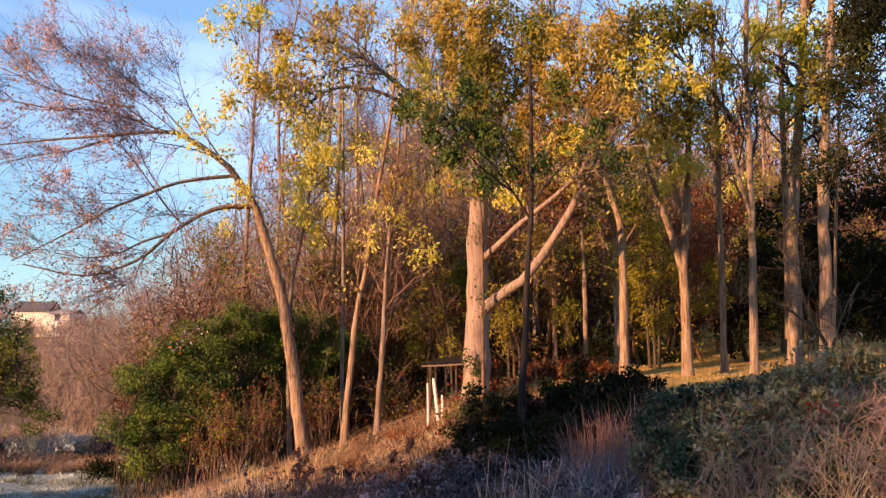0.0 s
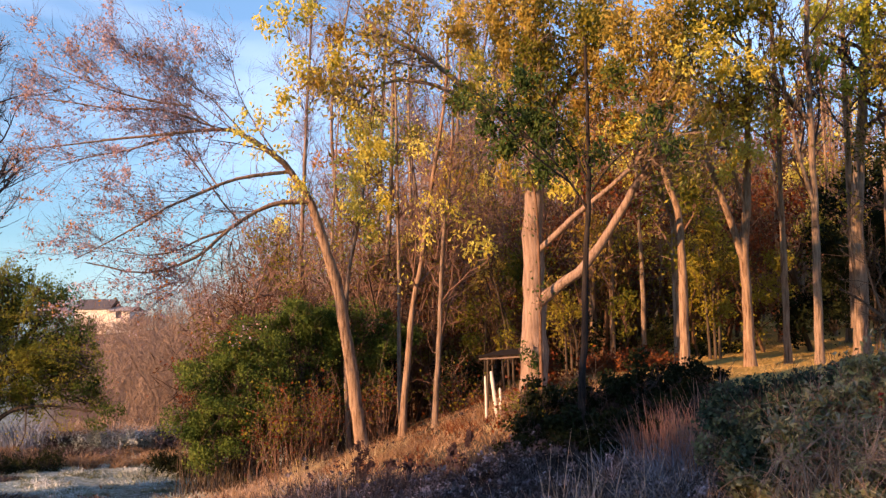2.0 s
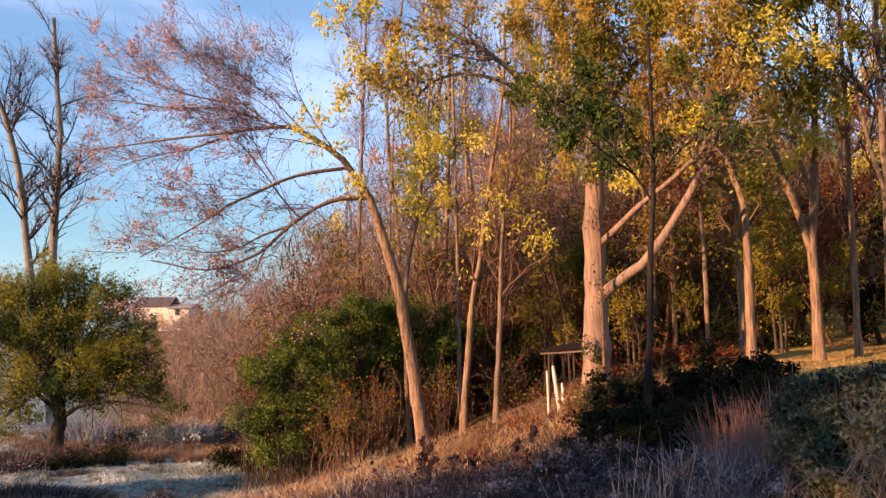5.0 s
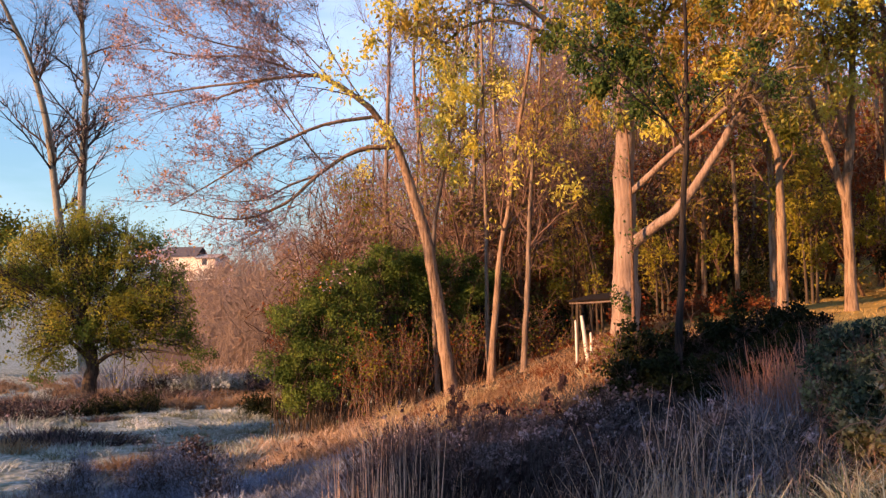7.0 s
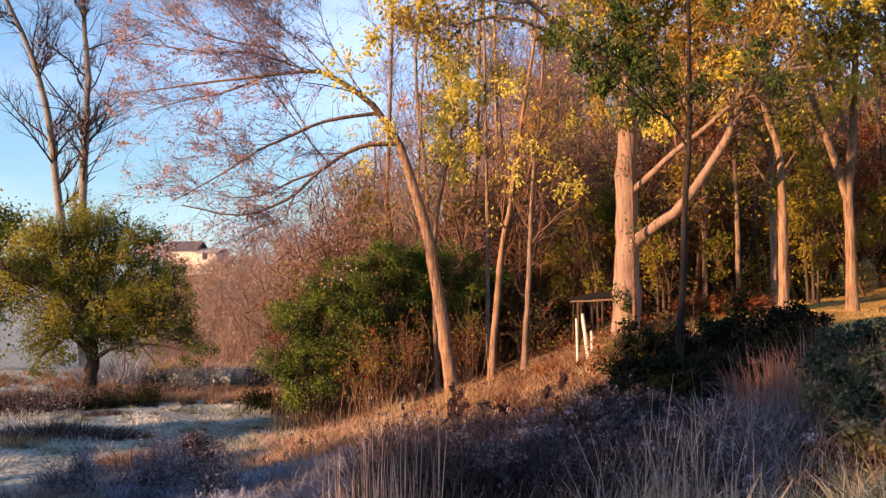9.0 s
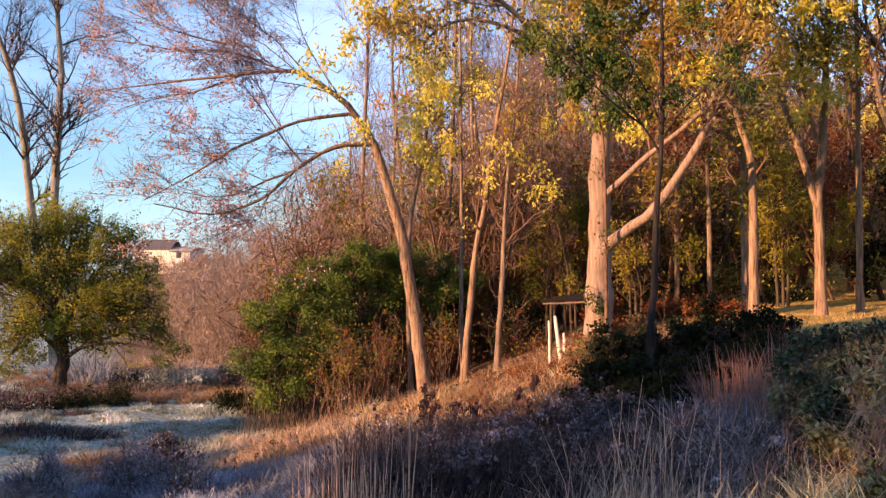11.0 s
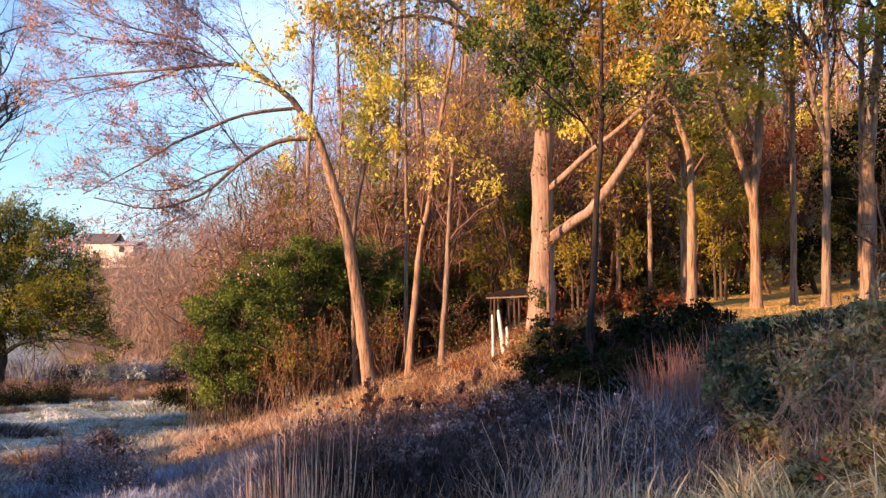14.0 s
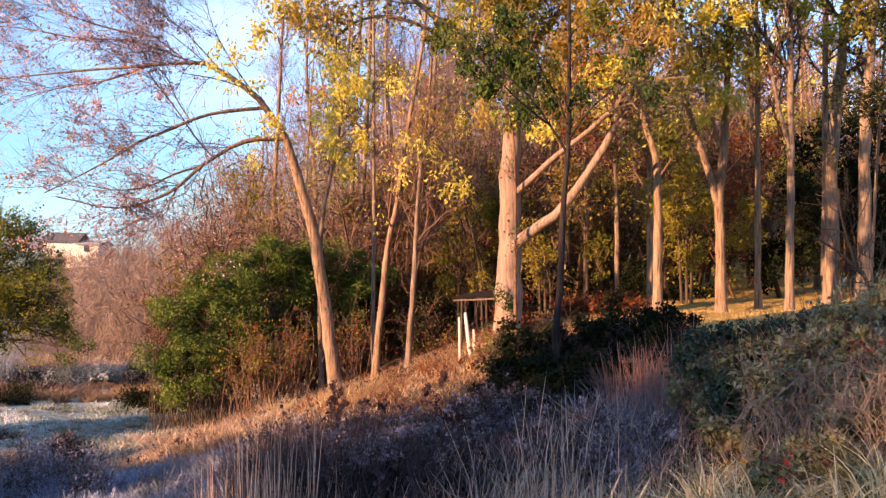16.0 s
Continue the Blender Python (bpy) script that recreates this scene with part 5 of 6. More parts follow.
def scrub(name, label, xs, ys, count, height, mat, seed, leaf=None, leaf_n=0, leaf_size=0.15, wander=0.35, thick=0.05, keep=None, twig_n=0, twig_size=0.6, shoot_n=6, angle=0.8, twig_wide=0.016):
    """Many small trees or bushes in one object: stems, shoots, a haze of fine twigs, and leaves."""
    rng = np.random.default_rng(seed)
    g, spots = Geo(), []
    x, y = rng.uniform(*xs, count), rng.uniform(*ys, count)
    if keep is not None:
        ok = keep(x, y)
        x, y = x[ok], y[ok]
    z = ground_z(x, y)
    for k in range(len(x)):
        h = rng.uniform(0.6, 1.15) * (height(x[k], y[k]) if callable(height) else height)
        p = bend((x[k], y[k], z[k] - 0.1), (rng.normal() * 0.15, rng.normal() * 0.15, 1), h, 7, rng, wander, 0.2)
        r = np.linspace(thick, thick * 0.25, 7) * rng.uniform(0.5, 1.4)
        tube(g, p, r, 4)
        for _ in range(shoot_n):
            f = rng.integers(1, 6)
            q = bend(p[f], rng.normal(size=3) + np.array([0, 0, 0.9 / angle]), h * rng.uniform(0.15, 0.38), 4, rng, 0.6, 0.5)
            tube(g, q, np.linspace(r[f] * 0.55, r[f] * 0.2, 4), 3)
            spots.append(q)
        spots.append(p[3:])
    s = np.concatenate(spots)
    if twig_n:
        leaves(g, s[rng.integers(0, len(s), twig_n)] + rng.normal(size=(twig_n, 3)) * 0.12, twig_size, -0.6, twig_wide, rng=rng)
    top = tagged(new(name, g.mesh(name, mat)), label, "woodland", kind="stuff")
    if leaf is not None:
        g = Geo()
        want = np.exp(4.5 * wavy(s[:, 0] + 0.6 * s[:, 2], s[:, 1] - 0.8 * s[:, 2], 1.5, seed))
        leaves(g, s[rng.choice(len(s), leaf_n, p=want / want.sum())] + rng.normal(size=(leaf_n, 3)) * 0.16, leaf_size * 0.85, 0.5, 0.3, rng=rng)
        tagged(part("leaf_mass", g.mesh(name + "_leaves", leaf), top), kind="stuff")
    return top


scrub("brown_thicket", "dense thicket of bare brown saplings", (-17, 6), (36, 56), 520, lambda x, y: 5.4 + 5.0 * float(sstep(-13, -3, x)), TWIG_PALE, 51, LEAF_ORANGE, 3000, 0.08, keep=lambda x, y: x > -0.325 * y, thick=0.028, twig_n=70000, twig_size=0.8, wander=0.6, twig_wide=0.009)
scrub("far_hedge", "far brown hedge below a house", (-68, -44), (172, 181), 120, 2.9, TWIG_PALE, 57, thick=0.06, twig_n=4000, twig_size=1.2, twig_wide=0.03)
scrub("wood_interior", "shaded autumn wood of brown and gold saplings", (0.5, 27), (24, 37), 280, 7.0, TWIG_BROWN, 52, LEAF_GOLD, 20000, 0.11, twig_n=26000)
scrub("red_understorey", "russet leaves on low saplings inside the wood", (-5, 9), (21, 30), 120, 4.2, TWIG_WOOD, 55, LEAF_RUST, 22000, 0.1, twig_n=16000)
scrub("wood_crest", "far bare treetops above the wood", (-16, 32), (54, 78), 290, lambda x, y: (7.4 + 10.0 * float(sstep(-13, -5, x))) * (1 - 0.55 * float(sstep(5, 19, x))), TWIG_MAUVE, 53, LEAF_RUST, 6000, 0.15, thick=0.09, twig_n=56000, twig_size=1.2, shoot_n=10)
scrub("wood_depth", "deep shaded brown wood behind the bank", (9, 40), (32, 44), 130, 9.0, TWIG_WOOD, 58, LEAF_RUST, 11000, 0.16, thick=0.07, twig_n=16000, twig_size=0.9, twig_wide=0.025)
scrub("undergrowth", "yellow-green saplings under the trees", (1, 24), (20, 27), 110, 4.2, TWIG_WOOD, 54, LEAF_OLIVE, 40000, 0.085)
scrub("wood_margin", "close-grown brown and olive saplings at the wood's end", (-5, 4), (21, 27), 100, 5.6, TWIG_BROWN, 56, LEAF_OLIVE, 15000, 0.1, twig_n=22000)

# ---- meadow and foreground growth ----


def sward(name, label, xs, ys, count, height, width, mat, seed, lean=0.35, keep=None, tuft=0.0, wind=(0.1, 0.0), crest=None):
    rng = np.random.default_rng(seed)
    x, y = rng.uniform(*xs, count), rng.uniform(*ys, count)
    if tuft:
        k = max(1, int(count / tuft))
        cx, cy = rng.uniform(*xs, k), rng.uniform(*ys, k)
        j = rng.integers(0, k, count)
        x, y = cx[j] + rng.normal(size=count) * 0.12, cy[j] + rng.normal(size=count) * 0.12
    if keep is not None:
        ok = keep(x, y)
        x, y = x[ok], y[ok]
    n = len(x)
    root = np.stack([x, y, ground_z(x, y) - 0.02], 1)
    patch = 0.75 + 0.35 * wavy(x, y, 1.3, seed)
    h = height * rng.uniform(0.45, 1.2, n) * patch
    if crest is not None:
        h = np.clip(crest + 0.08 * wavy(x, y, 2.1, seed) - root[:, 2], 0.2, 1.6) * rng.uniform(0.55, 1.1, n)
    ln = rng.normal(size=(n, 3)) * lean + np.array([wind[0], wind[1], 0])
    ln[:, 2] = 0
    g = Geo()
    blades(g, root, h, ln, width * rng.uniform(0.6, 1.3, n), rng)
    return tagged(new(name, g.mesh(name, mat)), label, "grass", kind="stuff")


sward("meadow_grass", "short frosted meadow grass", (-24, -1), (10, 44), 52000, 0.11, 0.022, GRASS_RIME, 61, 0.9)
sward("meadow_tufts", "rough tufts of green and frosted grass", (-22, -1.5), (11, 40), 26000, 0.22, 0.02, GRASS_RIME, 67, 0.9, tuft=90)
sward("brown_hay", "brown dead grass round a short-trunked tree", (-19, -7.5), (25, 37), 12000, 0.4, 0.03, HAY, 72, 0.8, tuft=60)
sward("pale_grass", "peach-coloured pale grass on the sunlit slope", (-4.6, -1.6), (14.5, 23), 9000, 0.32, 0.018, PEACH, 73, 0.8, tuft=45)
sward("green_turf", "green frosted turf patches in the meadow", (-15, -4), (16, 29), 13000, 0.16, 0.024, GRASS_GREEN, 75, 0.8, tuft=70)
sward("rimed_weeds", "low rimed weeds tinted blue-grey for the shade", (-6.5, -2.0), (10, 14.0), 12000, 0.3, 0.016, SHADE_BLUE_WEED, 74, 0.7, tuft=40)
sward("dry_grass", "tan dry grass at the foot of the trees", (-5, 3), (13, 18.5), 20000, 0.2, 0.013, GRASS_TAN, 62, 0.8, tuft=24)
sward("leaf_litter", "brown dead stems and litter among the grass", (-5, 4), (12.5, 20), 9000, 0.2, 0.018, LEAF_RUST, 71, 0.9, tuft=30)
sward("frosted_grass", "rimed grass tinted blue-grey for the shade", (-7, -0.8), (7.5, 12.0), 7000, 0.36, 0.013, SHADE_BLUE_WEED, 63, 0.8, tuft=60)
sward("weeds", "purple-brown frosted weeds, darkened for the slope's shade", (-1.5, 3.2), (9.2, 11.6), 20000, 0.8, 0.015, WEED, 64, 0.3, tuft=45, crest=0.0)
sward("rimed_blades", "scattered pale rimed blades among dark weeds", (-1.6, 3.6), (8.6, 10.4), 2600, 0.62, 0.011, FROST_VIOLET, 78, 0.6, tuft=14)
sward("pale_straws", "loose reddish straws crossing over dark weeds", (-0.6, 3.0), (8.1, 9.7), 950, 0.8, 0.010, STALK, 79, 0.5, tuft=9)
sward("weed_foot", "short frosted weeds on the slope, darkened for shade", (-2.6, 4), (8.4, 12.6), 12000, 0.45, 0.014, WEED, 68, 0.45, tuft=40)
sward("blue_weeds", "rimed dead weeds tinted blue-grey for the shade", (-4.4, -1.2), (9.4, 13.4), 11000, 0.42, 0.016, SHADE_BLUE_WEED, 76, 0.65, tuft=30)
sward("bank_grass", "leaf-strewn short grass on the bank", (3.5, 14), (14, 26), 24000, 0.08, 0.02, BANK_TURF, 65, 0.6)
sward("straw_stalks", "tall dry reddish grass stalks", (-3.2, 3.2), (8.2, 9.3), 260, 1.1, 0.011, STALK, 66, 0.14, tuft=8, keep=lambda x, y: (x < -0.2) | ((x > 0.6) & (x < 1.7)))
sward("pale_stalks", "arching pale straw blades", (1.7, 5), (7.2, 8.4), 900, 0.42, 0.022, STRAW, 69, 1.1, tuft=50)
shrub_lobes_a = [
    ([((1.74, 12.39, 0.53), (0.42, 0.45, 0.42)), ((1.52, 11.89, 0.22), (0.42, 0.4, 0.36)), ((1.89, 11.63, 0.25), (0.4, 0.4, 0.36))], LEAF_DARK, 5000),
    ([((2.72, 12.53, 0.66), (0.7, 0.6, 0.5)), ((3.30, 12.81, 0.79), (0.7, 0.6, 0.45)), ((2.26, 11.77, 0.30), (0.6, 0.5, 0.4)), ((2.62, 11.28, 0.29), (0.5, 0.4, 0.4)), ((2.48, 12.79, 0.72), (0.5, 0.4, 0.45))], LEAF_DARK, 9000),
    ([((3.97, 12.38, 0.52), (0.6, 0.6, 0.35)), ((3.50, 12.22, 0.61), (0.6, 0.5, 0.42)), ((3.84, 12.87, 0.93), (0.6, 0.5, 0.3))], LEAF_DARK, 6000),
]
shrub_lobes_b = [
    ([((3.51, 9.98, 0.74), (0.32, 0.32, 0.3)), ((3.67, 9.59, 0.69), (0.34, 0.32, 0.3)), ((3.27, 9.29, 0.49), (0.34, 0.3, 0.3)), ((3.40, 9.01, 0.36), (0.36, 0.3, 0.32)), ((4.00, 10.03, 0.93), (0.26, 0.26, 0.24)), ((3.34, 10.03, 0.65), (0.2, 0.2, 0.2))], LEAF_CONIFER, 8000),
    ([((3.14, 9.43, 0.42), (0.25, 0.25, 0.2)), ((3.30, 8.91, 0.16), (0.28, 0.28, 0.22))], LEAF_FROST, 1800),
]
shrub_lobes_c = [
    ([((4.76, 11.01, 0.90), (0.4, 0.4, 0.25)), ((5.17, 10.83, 0.98), (0.45, 0.4, 0.28)), ((4.60, 10.18, 0.64), (0.25, 0.25, 0.2))], LEAF_CONIFER, 3000),
    ([((5.15, 10.38, 0.81), (0.4, 0.4, 0.3)), ((5.60, 10.61, 0.99), (0.5, 0.4, 0.35)), ((5.86, 10.47, 0.94), (0.5, 0.4, 0.4))], LEAF_FROST, 3400),
    ([((4.34, 8.85, 0.50), (0.35, 0.3, 0.28)), ((4.65, 8.81, 0.61), (0.4, 0.35, 0.3)), ((4.18, 8.10, 0.27), (0.35, 0.3, 0.28))], LEAF_FROST, 3200),
    ([((4.86, 8.68, 0.41), (0.5, 0.4, 0.4)), ((5.55, 9.48, 0.71), (0.5, 0.4, 0.4)), ((4.62, 8.07, 0.10), (0.4, 0.3, 0.3))], LEAF_FROST, 3600),
    ([((3.69, 7.63, 0.09), (0.28, 0.25, 0.22)), ((3.29, 7.68, -0.01), (0.25, 0.22, 0.2))], LEAF_FROST, 1600),
]
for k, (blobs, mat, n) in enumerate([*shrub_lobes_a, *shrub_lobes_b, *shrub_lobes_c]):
    clumps({LEAF_FROST: "frosted_shrub", LEAF_DARK: "dark_shrub", LEAF_CONIFER: "juniper"}[mat], {LEAF_FROST: "rimed olive-green shrub with bare reddish stems", LEAF_DARK: "dark green shrub, its leaves blackened for shade", LEAF_CONIFER: "lumpy frosted dark green juniper"}[mat], "shrub", blobs, mat, 70 + k, n * 2, 0.062 if mat is LEAF_FROST else 0.05, TWIG_RED if mat is LEAF_FROST else TWIG_DARK, "foreground shrubs", stems=42, twigs=5, reach=0.26, thin=0.008, tufts=(16 if mat is LEAF_FROST else 36) * len(blobs), tuft_size=0.13)

for k, blobs in enumerate([[((4.75, 9.40, 1.13), (0.32, 0.32, 0.26)), ((4.94, 9.10, 0.84), (0.34, 0.34, 0.28))],
    [((4.18, 9.20, 0.84), (0.3, 0.3, 0.24)), ((3.63, 8.80, 0.58), (0.28, 0.28, 0.22))],
    [((4.28, 8.60, 0.49), (0.34, 0.34, 0.22)), ((5.68, 10.20, 1.35), (0.34, 0.34, 0.26))]]):
    clumps("frosted_shrub", "rimed olive and tan shrub tangled with dry stems", "shrub", blobs, LEAF_FROST, 85 + k, 3000, 0.07, TWIG_RED, "foreground shrubs", stems=40, twigs=6, reach=0.3, thin=0.006, tufts=60, tuft_size=0.12, droop=0.8, wide=0.25, extra=(GRASS_GREEN, 900, 0.085))

# ---- brambles over the near bank, with a few red leaves ----


def bramble(x, y, seed, count, reach, mat):
    rng = np.random.default_rng(seed)
    base = np.array([x, y, float(ground_z(x, y))])
    top = thing("bramble", base, "tangle of arching reddish bare bramble stems", "bramble", "brambles")
    for _ in range(count):
        a = rng.uniform(0, 2 * np.pi)
        r = reach * rng.uniform(0.5, 1.2)
        p0 = base + np.array([rng.normal() * 0.15, rng.normal() * 0.15, -0.05])
        p1 = p0 + np.array([math.cos(a) * r * 0.45, math.sin(a) * r * 0.45, rng.uniform(0.3, 0.75)])
        p2 = p0 + np.array([math.cos(a) * r, math.sin(a) * r, rng.uniform(0.1, 0.6)])
        g = Geo()
        p = smooth_path([p0, p1 + rng.normal(size=3) * 0.05, p2], 9)
        tube(g, p, np.linspace(0.006, 0.0025, 9), 4)
        for k in range(5):
            q = bend(p[rng.integers(3, 8)], rng.normal(size=3) + np.array([0, 0, 0.4]), rng.uniform(0.1, 0.3), 3, rng, 0.5, 0.2)
            tube(g, q, np.linspace(0.003, 0.0015, 3), 3)
        part("stem", g.mesh("bramble_stem", mat, False, base), top)
    return top, base


near = np.random.default_rng(17)
for k in range(20):
    x, y = near.uniform(3.6, 6.8), near.uniform(7.7, 9.8)
    bramble(x, y, 400 + k, 22, near.uniform(0.5, 0.95), (TWIG_RED, TWIG_PALE, HAY, TWIG_PALE)[k % 4])
for place, n in (((4.40, 8.53, 0.97), 22), ((3.27, 7.49, 0.06), 12)):
    g = Geo()
    base = np.array(place)
    base[2] = float(ground_z(place[0], place[1]))
    top = thing("red_sprig", base, "sprig of bright red autumn leaves among brambles", "leaves", "red sprigs")
    tube(g, smooth_path([base - [0, 0, 0.05], np.array(place)], 5), np.linspace(0.008, 0.004, 5), 4)
    part("stem", g.mesh("red_sprig_stem", TWIG_BROWN, False, base), top)
    g = Geo()
    leaves(g, np.array(place) + near.normal(size=(n, 3)) * [0.09, 0.09, 0.12], 0.055, 0.3, rng=near)
    tagged(part("foliage", g.mesh("red_sprig_leaves", LEAF_RED, False, base), top), kind="stuff")

# ---- dead branch and evergreen beside the bank ----
tree("dead_branch", "fallen dark dead branch leaning over the bank", [
    ([(6.18, 11.39, 1.29), (6.05, 11.46, 1.59), (5.86, 11.55, 1.86), (5.65, 11.65, 2.06), (5.49, 11.72, 2.16)], 0.035, 0.016)], BARK_DARK, 131, BARK_DARK, shoot=(7, 0.7, 2), along=(0.2, 1.0), flare=1.0, category="branch", limbs=[
    ([(5.95, 11.51, 1.75), (5.84, 11.56, 2.15), (5.76, 11.57, 2.48), (5.73, 11.56, 2.78)], 0.024, 0.012), ([(6.10, 11.44, 1.50), (6.23, 11.37, 1.97), (6.41, 11.25, 2.40)], 0.020, 0.012)])
tree("pine", "dark pine reaching over the bank", [
    ([(8.40, 12.41, 1.38), (8.45, 12.27, 3.28), (8.35, 11.91, 5.21), (8.04, 11.27, 7.35)], 0.16, 0.08)], BARK_DARK, 132, BARK_DARK, leaf=LEAF_DARK, leaf_n=9000, leaf_size=0.11, leaf_wide=0.12, shoot=(9, 1.0, 2), along=(0.6, 1.0), cloud=0.1, clumping=2.0, limb_along=(0.35, 1.0), limbs=[
    ([(8.41, 12.09, 4.37), (7.93, 12.05, 4.84), (7.44, 12.05, 5.06), (6.96, 12.06, 5.14)], 0.041, 0.018),
    ([(8.34, 11.92, 5.21), (7.84, 11.83, 5.74), (7.35, 11.81, 5.95), (6.95, 11.84, 5.87)], 0.041, 0.018),
    ([(8.44, 12.18, 3.83), (7.84, 12.20, 4.46), (7.36, 12.22, 4.62), (6.91, 12.34, 4.15), (6.58, 12.45, 3.84)], 0.041, 0.018),
    ([(8.24, 11.66, 6.17), (7.64, 11.73, 6.34), (7.17, 11.75, 6.41)], 0.041, 0.018)])

# ---- single tussocks and weeds ----
spread = np.random.default_rng(5)
for k in range(34):
    # dried weeds with dark heads in front of the leaning tree
    x = spread.uniform(-1.4, 1.6)
    y = spread.uniform(9.6, 11.8)
    rise = max(0.45, 0.0 - float(ground_z(x, y)))
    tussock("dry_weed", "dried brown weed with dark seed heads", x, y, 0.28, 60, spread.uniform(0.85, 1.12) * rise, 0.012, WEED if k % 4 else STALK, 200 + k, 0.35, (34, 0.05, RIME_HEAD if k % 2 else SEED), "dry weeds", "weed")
for k in range(26):
    x, y = spread.uniform(-4.5, 3.0), spread.uniform(13.0, 17.0)
    tussock("straw_tuft", "sunlit tuft of tan dry grass", x, y, spread.uniform(0.2, 0.4), 170, spread.uniform(0.35, 0.65) * (0.8 if x < -0.6 else 0.42), 0.011, STRAW if k % 2 else GRASS_TAN, 240 + k, 0.6, (14, 0.03, SEED) if k % 3 == 0 else None, "straw tufts")
for k in range(40):
    x = spread.uniform(-17, -3.5)
    y = spread.uniform(13, 34)
    if x < -0.56 * y - 1:
        continue
    size = spread.uniform(0.3, 0.8)
    tussock("meadow_tussock", "hummock of frosted and brown meadow grass", x, y, (size * 1.5, size), 420, spread.uniform(0.18, 0.36), 0.022, (GRASS_RIME, GRASS_GREEN, GRASS_RIME, GRASS_TAN, WEED)[k % 5], 280 + k, 1.1, None, "meadow tussocks")
# The brush at x -8.5 is a dark mound put where a shade band lies.
for k, (place, rx, ry, h, mat) in enumerate([
    ((-10.63, 27.45, -1.56), 2.0, 0.8, 0.8, WEED), ((-12.70, 24.89, -1.42), 2.2, 0.8, 0.8, WEED), ((-9.36, 31.58, -1.65), 2.4, 1.0, 1.0, GRASS_FROST), ((-10.93, 32.14, -1.61), 1.6, 1.0, 1.1, WEED),
    ((-6.62, 26.10, -1.41), 1.2, 0.6, 0.7, GRASS_TAN), ((-8.50, 17.98, -1.35), 1.5, 0.6, 0.5, WEED), ((-5.80, 14.23, -1.13), 0.5, 0.4, 0.6, HAY), ((-6.09, 11.90, -0.94), 0.8, 0.4, 0.5, GRASS_FROST),
]):
    tussock("brush_patch", "low patch of frosted brown brush in the meadow", place[0], place[1], (rx, ry), 1500, h * 0.7, 0.024, mat, 330 + k, 1.0, None, "brush patches", "brush")
for k in range(16):
    x, y = spread.uniform(-15.5, -6.5), spread.uniform(31.0, 37.0)
    tussock("brush_patch", "brown and rimed brush at the meadow's far edge", x, y, (spread.uniform(0.9, 1.7), 0.7), 900, spread.uniform(0.7, 1.2), 0.026, (HAY, SHADE_BLUE_WEED, GRASS_FROST, PEACH)[k % 4], 700 + k, 0.7, None, "brush patches", "brush")
for k in range(28):
    x, y = (spread.uniform(-2.8, 0.0), spread.uniform(8.4, 9.6)) if k < 16 else (spread.uniform(0.5, 2.0), spread.uniform(8.3, 9.3))
    tussock("stalk_clump", "clump of tall dry reddish grass stalks", x, y, 0.5, 9, 1.25, 0.011, STALK, 350 + k, 0.28, None, "stalk clumps", "grass stalks")
for k in range(44):
    x, y = (spread.uniform(1.6, 3.4), spread.uniform(7.2, 8.2)) if k < 30 else (spread.uniform(2.6, 4.4), spread.uniform(7.0, 8.2))
    tussock("arching_tuft", "tuft of long arching pale frosted blades", x, y, 0.3, 46, spread.uniform(0.5, 0.85), 0.022, (PALE_BLADE, PALE_BLADE, GRASS_GREEN, PALE_BLADE, STRAW)[k % 5], 370 + k, 1.35, None, "arching tufts")

for k in range(13):
    x, y = spread.uniform(2.6, 3.8), spread.uniform(9.8, 11.0)
    tussock("red_grass", "stand of dry reddish grass stems", x, y, 0.3, 70, spread.uniform(0.7, 1.0), 0.012, STALK_RED, 600 + k, 0.35, None, "red grass stands", "grass tuft")
for k in range(36):
    x, y = (spread.uniform(2.0, 3.8), spread.uniform(9.0, 10.4)) if k < 14 else (spread.uniform(-3.0, 1.0), spread.uniform(9.0, 11.4))
    tussock("violet_tussock", "low tussock of violet-grey frosted weeds", x, y, 0.42, 240, spread.uniform(0.35, 0.55), 0.014, FROST_VIOLET if k < 14 else SHADE_BLUE_WEED, 630 + k, 0.8, None, "violet tussocks")
for k in range(24):
    x, y = spread.uniform(-1.75, -0.7), spread.uniform(8.6, 9.4)
    tussock("upright_stalks", "upright bunch of orange-tan dry stalks", x, y, 0.2, 11, 1.6, 0.02, STALK, 660 + k, 0.08, None, "upright stalks", "grass stalks")

for k in range(22):
    # bushy dead weeds, rimed at the tips, along the crest of the near slope
    x, y = (spread.uniform(-1.35, 1.7), spread.uniform(9.5, 11.4)) if k < 16 else (spread.uniform(1.7, 3.1), spread.uniform(9.0, 10.2))
    z0 = float(ground_z(x, y))
    rise = max(0.35, -0.06 - z0) * spread.uniform(0.8, 1.08)
    clumps("rimed_weed", "bushy dead weed with violet-grey rime on dark stems", "weed", [((x, y, z0 + rise - 0.22), (0.34, 0.3, 0.24)), ((x + spread.uniform(-0.3, 0.3), y - 0.15, z0 + rise * 0.6), (0.36, 0.3, 0.26))], RIME_WEED, 900 + k, 1250, 0.038, TWIG_DARK, "rimed weeds", stems=22, twigs=5, reach=0.2, thin=0.006, tufts=44, tuft_size=0.085, wide=0.3)



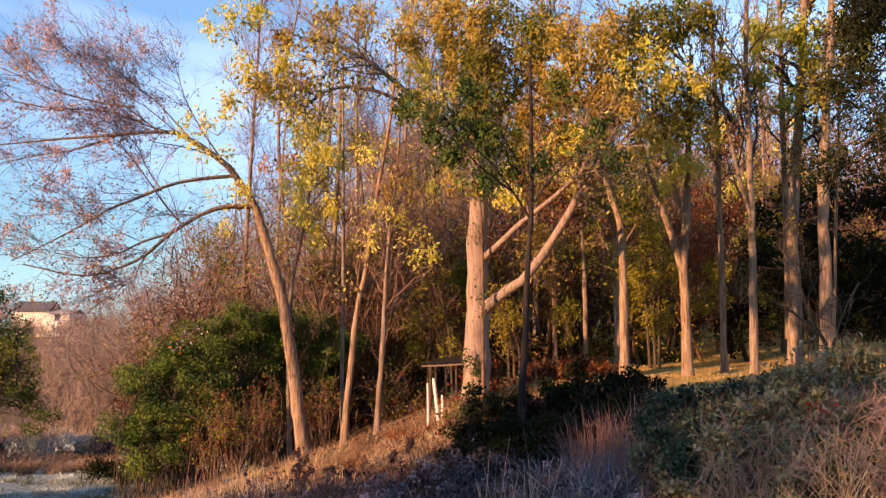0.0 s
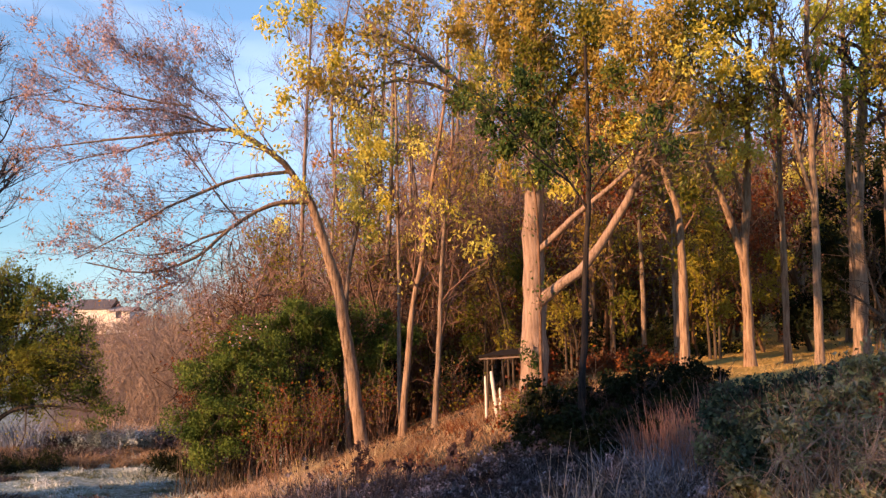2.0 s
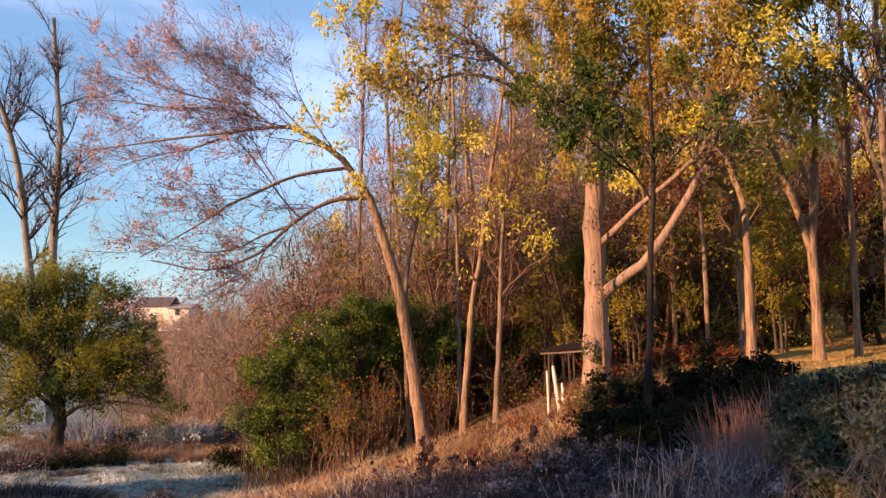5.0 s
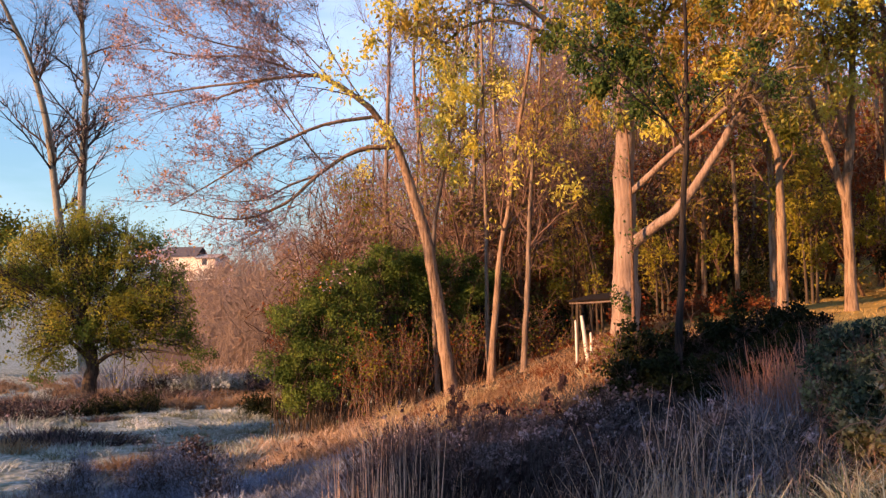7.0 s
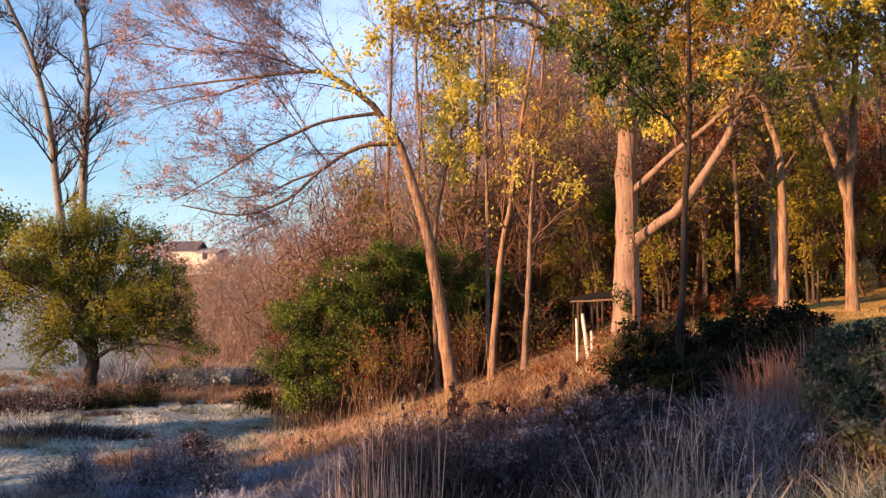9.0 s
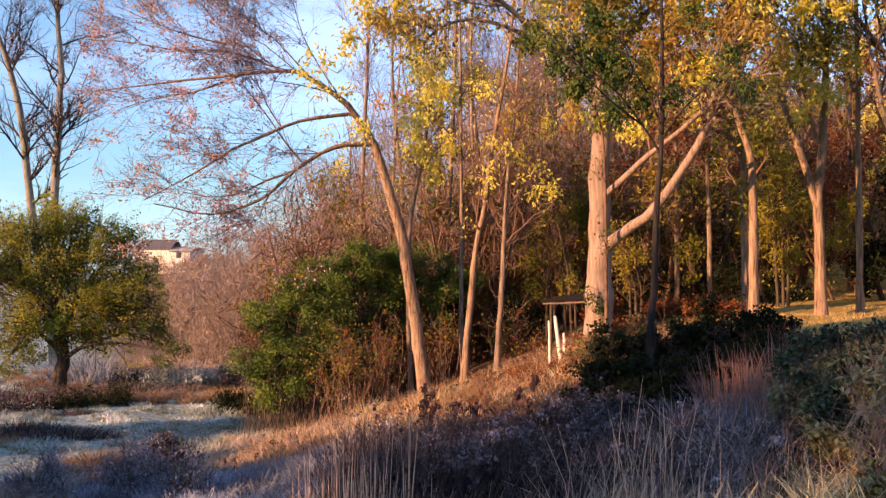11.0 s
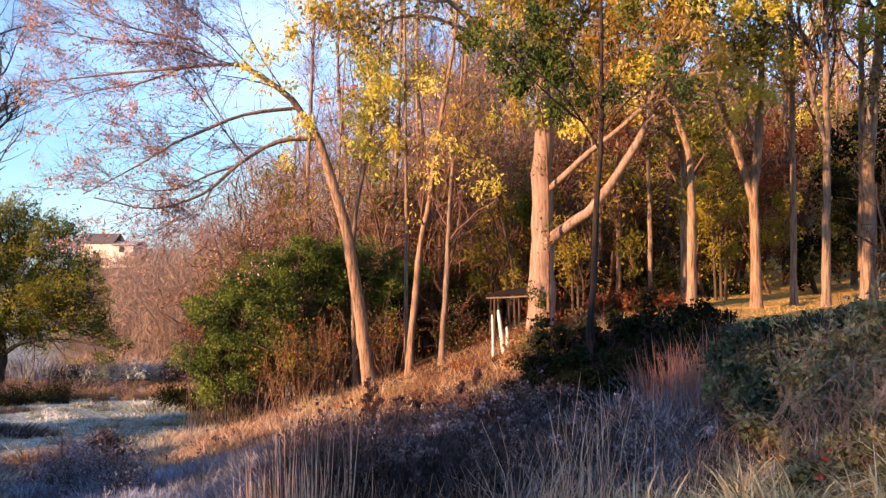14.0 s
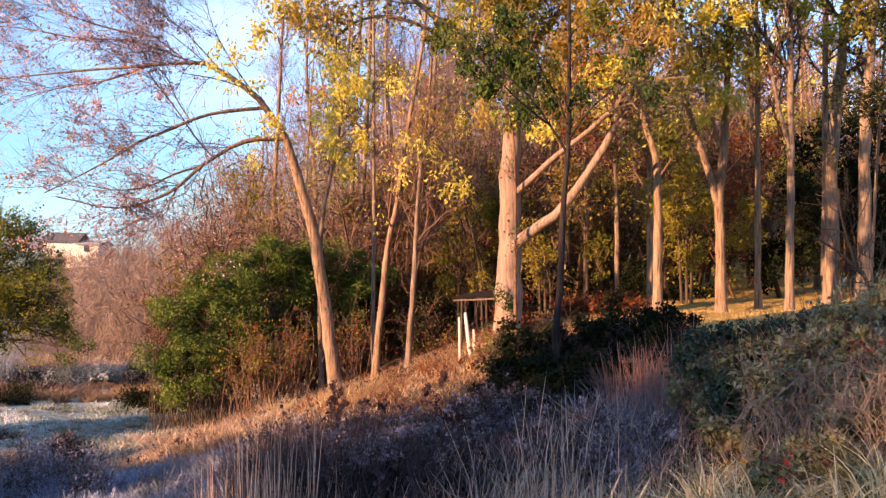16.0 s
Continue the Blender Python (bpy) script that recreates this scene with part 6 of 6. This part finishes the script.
def dock(x, y, tall, seed):
    """A dead dock: a dark stem with branches, each ending in a dense spike of seeds."""
    rng = np.random.default_rng(seed)
    base = np.array([x, y, float(ground_z(x, y))])
    top = thing("dock", base, "dead dock with dark brown seed spikes in dry grass", "weed", "docks")
    p = bend(base - [0, 0, 0.03], (rng.normal() * 0.12, 0.0, 1), tall, 8, rng, 0.25, 0.1)
    g = Geo()
    tube(g, p, np.linspace(0.009, 0.004, 8), 5)
    part("stem", g.mesh("dock_stem", TWIG_DARK, True, base), top)
    ends = [p[5:]]
    for k in range(4):
        q = bend(p[3 + k], (rng.normal() * 0.5, rng.normal() * 0.3, 1), tall * rng.uniform(0.18, 0.32), 5, rng, 0.3, 0.2)
        g = Geo()
        tube(g, q, np.linspace(0.005, 0.003, 5), 4)
        part("branch", g.mesh("dock_branch", TWIG_DARK, True, base), top)
        ends.append(q[2:])
    for e in ends:
        spike = smooth_path([e[0], e[len(e) // 2], e[-1]], 26)
        g = Geo()
        leaves(g, np.repeat(spike, 7, axis=0) + rng.normal(size=(182, 3)) * 0.018, 0.022, 0.2, 0.5, rng=rng)
        tagged(part("seed_spike", g.mesh("dock_spike", SEED, False, base), top), kind="stuff")


for k, (x, y, tall) in enumerate([(-0.56, 12.30, 0.85), (-0.28, 12.20, 0.57), (-0.06, 12.40, 0.41), (-0.72, 12.00, 0.82), (0.82, 12.80, 0.40), (0.52, 12.50, 0.40)]):
    dock(x, y, tall, 950 + k)
clumps("rust_shrub", "sunlit tan and rust-leaved shrub beside white posts", "shrub", [((1.62, 14.60, 0.45), (0.22, 0.3, 0.2)), ((1.51, 14.00, 0.37), (0.28, 0.3, 0.22))], LEAF_RUST, 960, 420, 0.05, TWIG_BROWN, extra=(GRASS_TAN, 380, 0.05), stems=30, twigs=5, reach=0.25, thin=0.006)
clumps("dark_shrub", "dull green shrub with rust leaves before the broad trunk", "shrub", [((1.72, 13.60, 0.58), (0.3, 0.3, 0.3)), ((1.80, 13.20, 0.39), (0.3, 0.3, 0.26))], LEAF_OLIVE, 961, 1300, 0.05, TWIG_DARK, "foreground shrubs", extra=(LEAF_RUST, 500, 0.05), stems=34, twigs=5, reach=0.22, thin=0.006)
clumps("rust_shrub", "small tan-leaved shrub in dry grass", "shrub", [((1.47, 13.90, 0.39), (0.2, 0.2, 0.2))], LEAF_RUST, 962, 260, 0.045, TWIG_PALE, extra=(GRASS_TAN, 260, 0.045), stems=30, twigs=5, reach=0.2, thin=0.005)
for k, (x, y, wide) in enumerate([(-5.2, 13.4, 0.5), (-4.7, 13.0, 0.35), (-5.9, 12.4, 0.4), (-3.9, 12.3, 0.35)]):
    z0 = float(ground_z(x, y))
    clumps("rimed_weed", "fuzzy rimed weed clump tinted grey-blue for the meadow's shade", "weed", [((x, y, z0 + 0.3), (wide, wide, 0.3)), ((x + 0.2, y + 0.1, z0 + 0.5), (wide * 0.6, wide * 0.6, 0.22))], SHADE_BLUE_WEED, 970 + k, 2600, 0.045, TWIG_DARK, "rimed weeds", stems=34, twigs=6, reach=0.25, thin=0.005, wide=0.1, droop=-0.5)

# ---- unseen evergreens added beside and behind the camera to shade the near ground ----


def shade_spruce(x, y, h, seed, n=3200, spray=0.045):
    rng = np.random.default_rng(seed)
    top = thing("shade_spruce", (x, y, float(ground_z(x, y))), "evergreen added out of view to cast shade", "tree", "evergreen belt")
    g = Geo()
    tube(g, smooth_path([(0, 0, -0.1), (0, 0, h * 0.5), (0, 0, h)], 9), np.linspace(0.22, 0.03, 9), 7)
    part("trunk", g.mesh("spruce_trunk", BARK_DARK, True), top)
    f = rng.uniform(0.03, 1, n) ** 1.2
    a = rng.uniform(0, 2 * np.pi, n)
    rad = 0.25 * h * (1 - f) ** 0.7 * rng.uniform(0.3, 1, n) ** 0.5 * (1 + 0.15 * np.sin(f * 70))
    g = Geo()
    leaves(g, np.stack([rad * np.cos(a), rad * np.sin(a), f * h], 1), spray * h, 0.3, rng=rng)
    tagged(part("crown", g.mesh("spruce_needles", LEAF_DARK), top), kind="stuff")


along_sun = np.array([-math.sin(SUN_AZ), -math.cos(SUN_AZ)])
across_sun = np.array([along_sun[1], -along_sun[0]])
for k, (u, h) in enumerate([(-10.9, 5.9), (-8.2, 9.6), (-6.8, 10.4), (-5.4, 12.0), (-2.4, 11.4), (0.6, 10.6), (3.6, 11.8), (6.6, 11.0), (9.6, 11.6), (12.6, 11.0)]):
    x, y = across_sun * u - 18 * along_sun
    shade_spruce(float(x), float(y), h, 90 + k, 2400 if k == 0 else 4900, 0.02)
for k, h in enumerate((5.8, 5.4, 4.8, 4.4)):
    x, y = across_sun * (-12.6 - 0.95 * k) - 18 * along_sun
    shade_spruce(float(x), float(y), h, 140 + k, 2200)
# A row behind the camera, added to hold skylight back from the near ground.
for k in range(7):
    shade_spruce(-9.0 + 4.0 * k, -15.0 + 0.25 * (k - 2) ** 2, 12.0 + 1.5 * math.sin(k * 1.7), 110 + k)
# Two more added for a band of shade across the meadow.
for k, u in enumerate((-18.6, -20.4)):
    x, y = across_sun * u - 16 * along_sun
    shade_spruce(float(x), float(y), 6.8 - 0.5 * k, 120 + k, 5000)
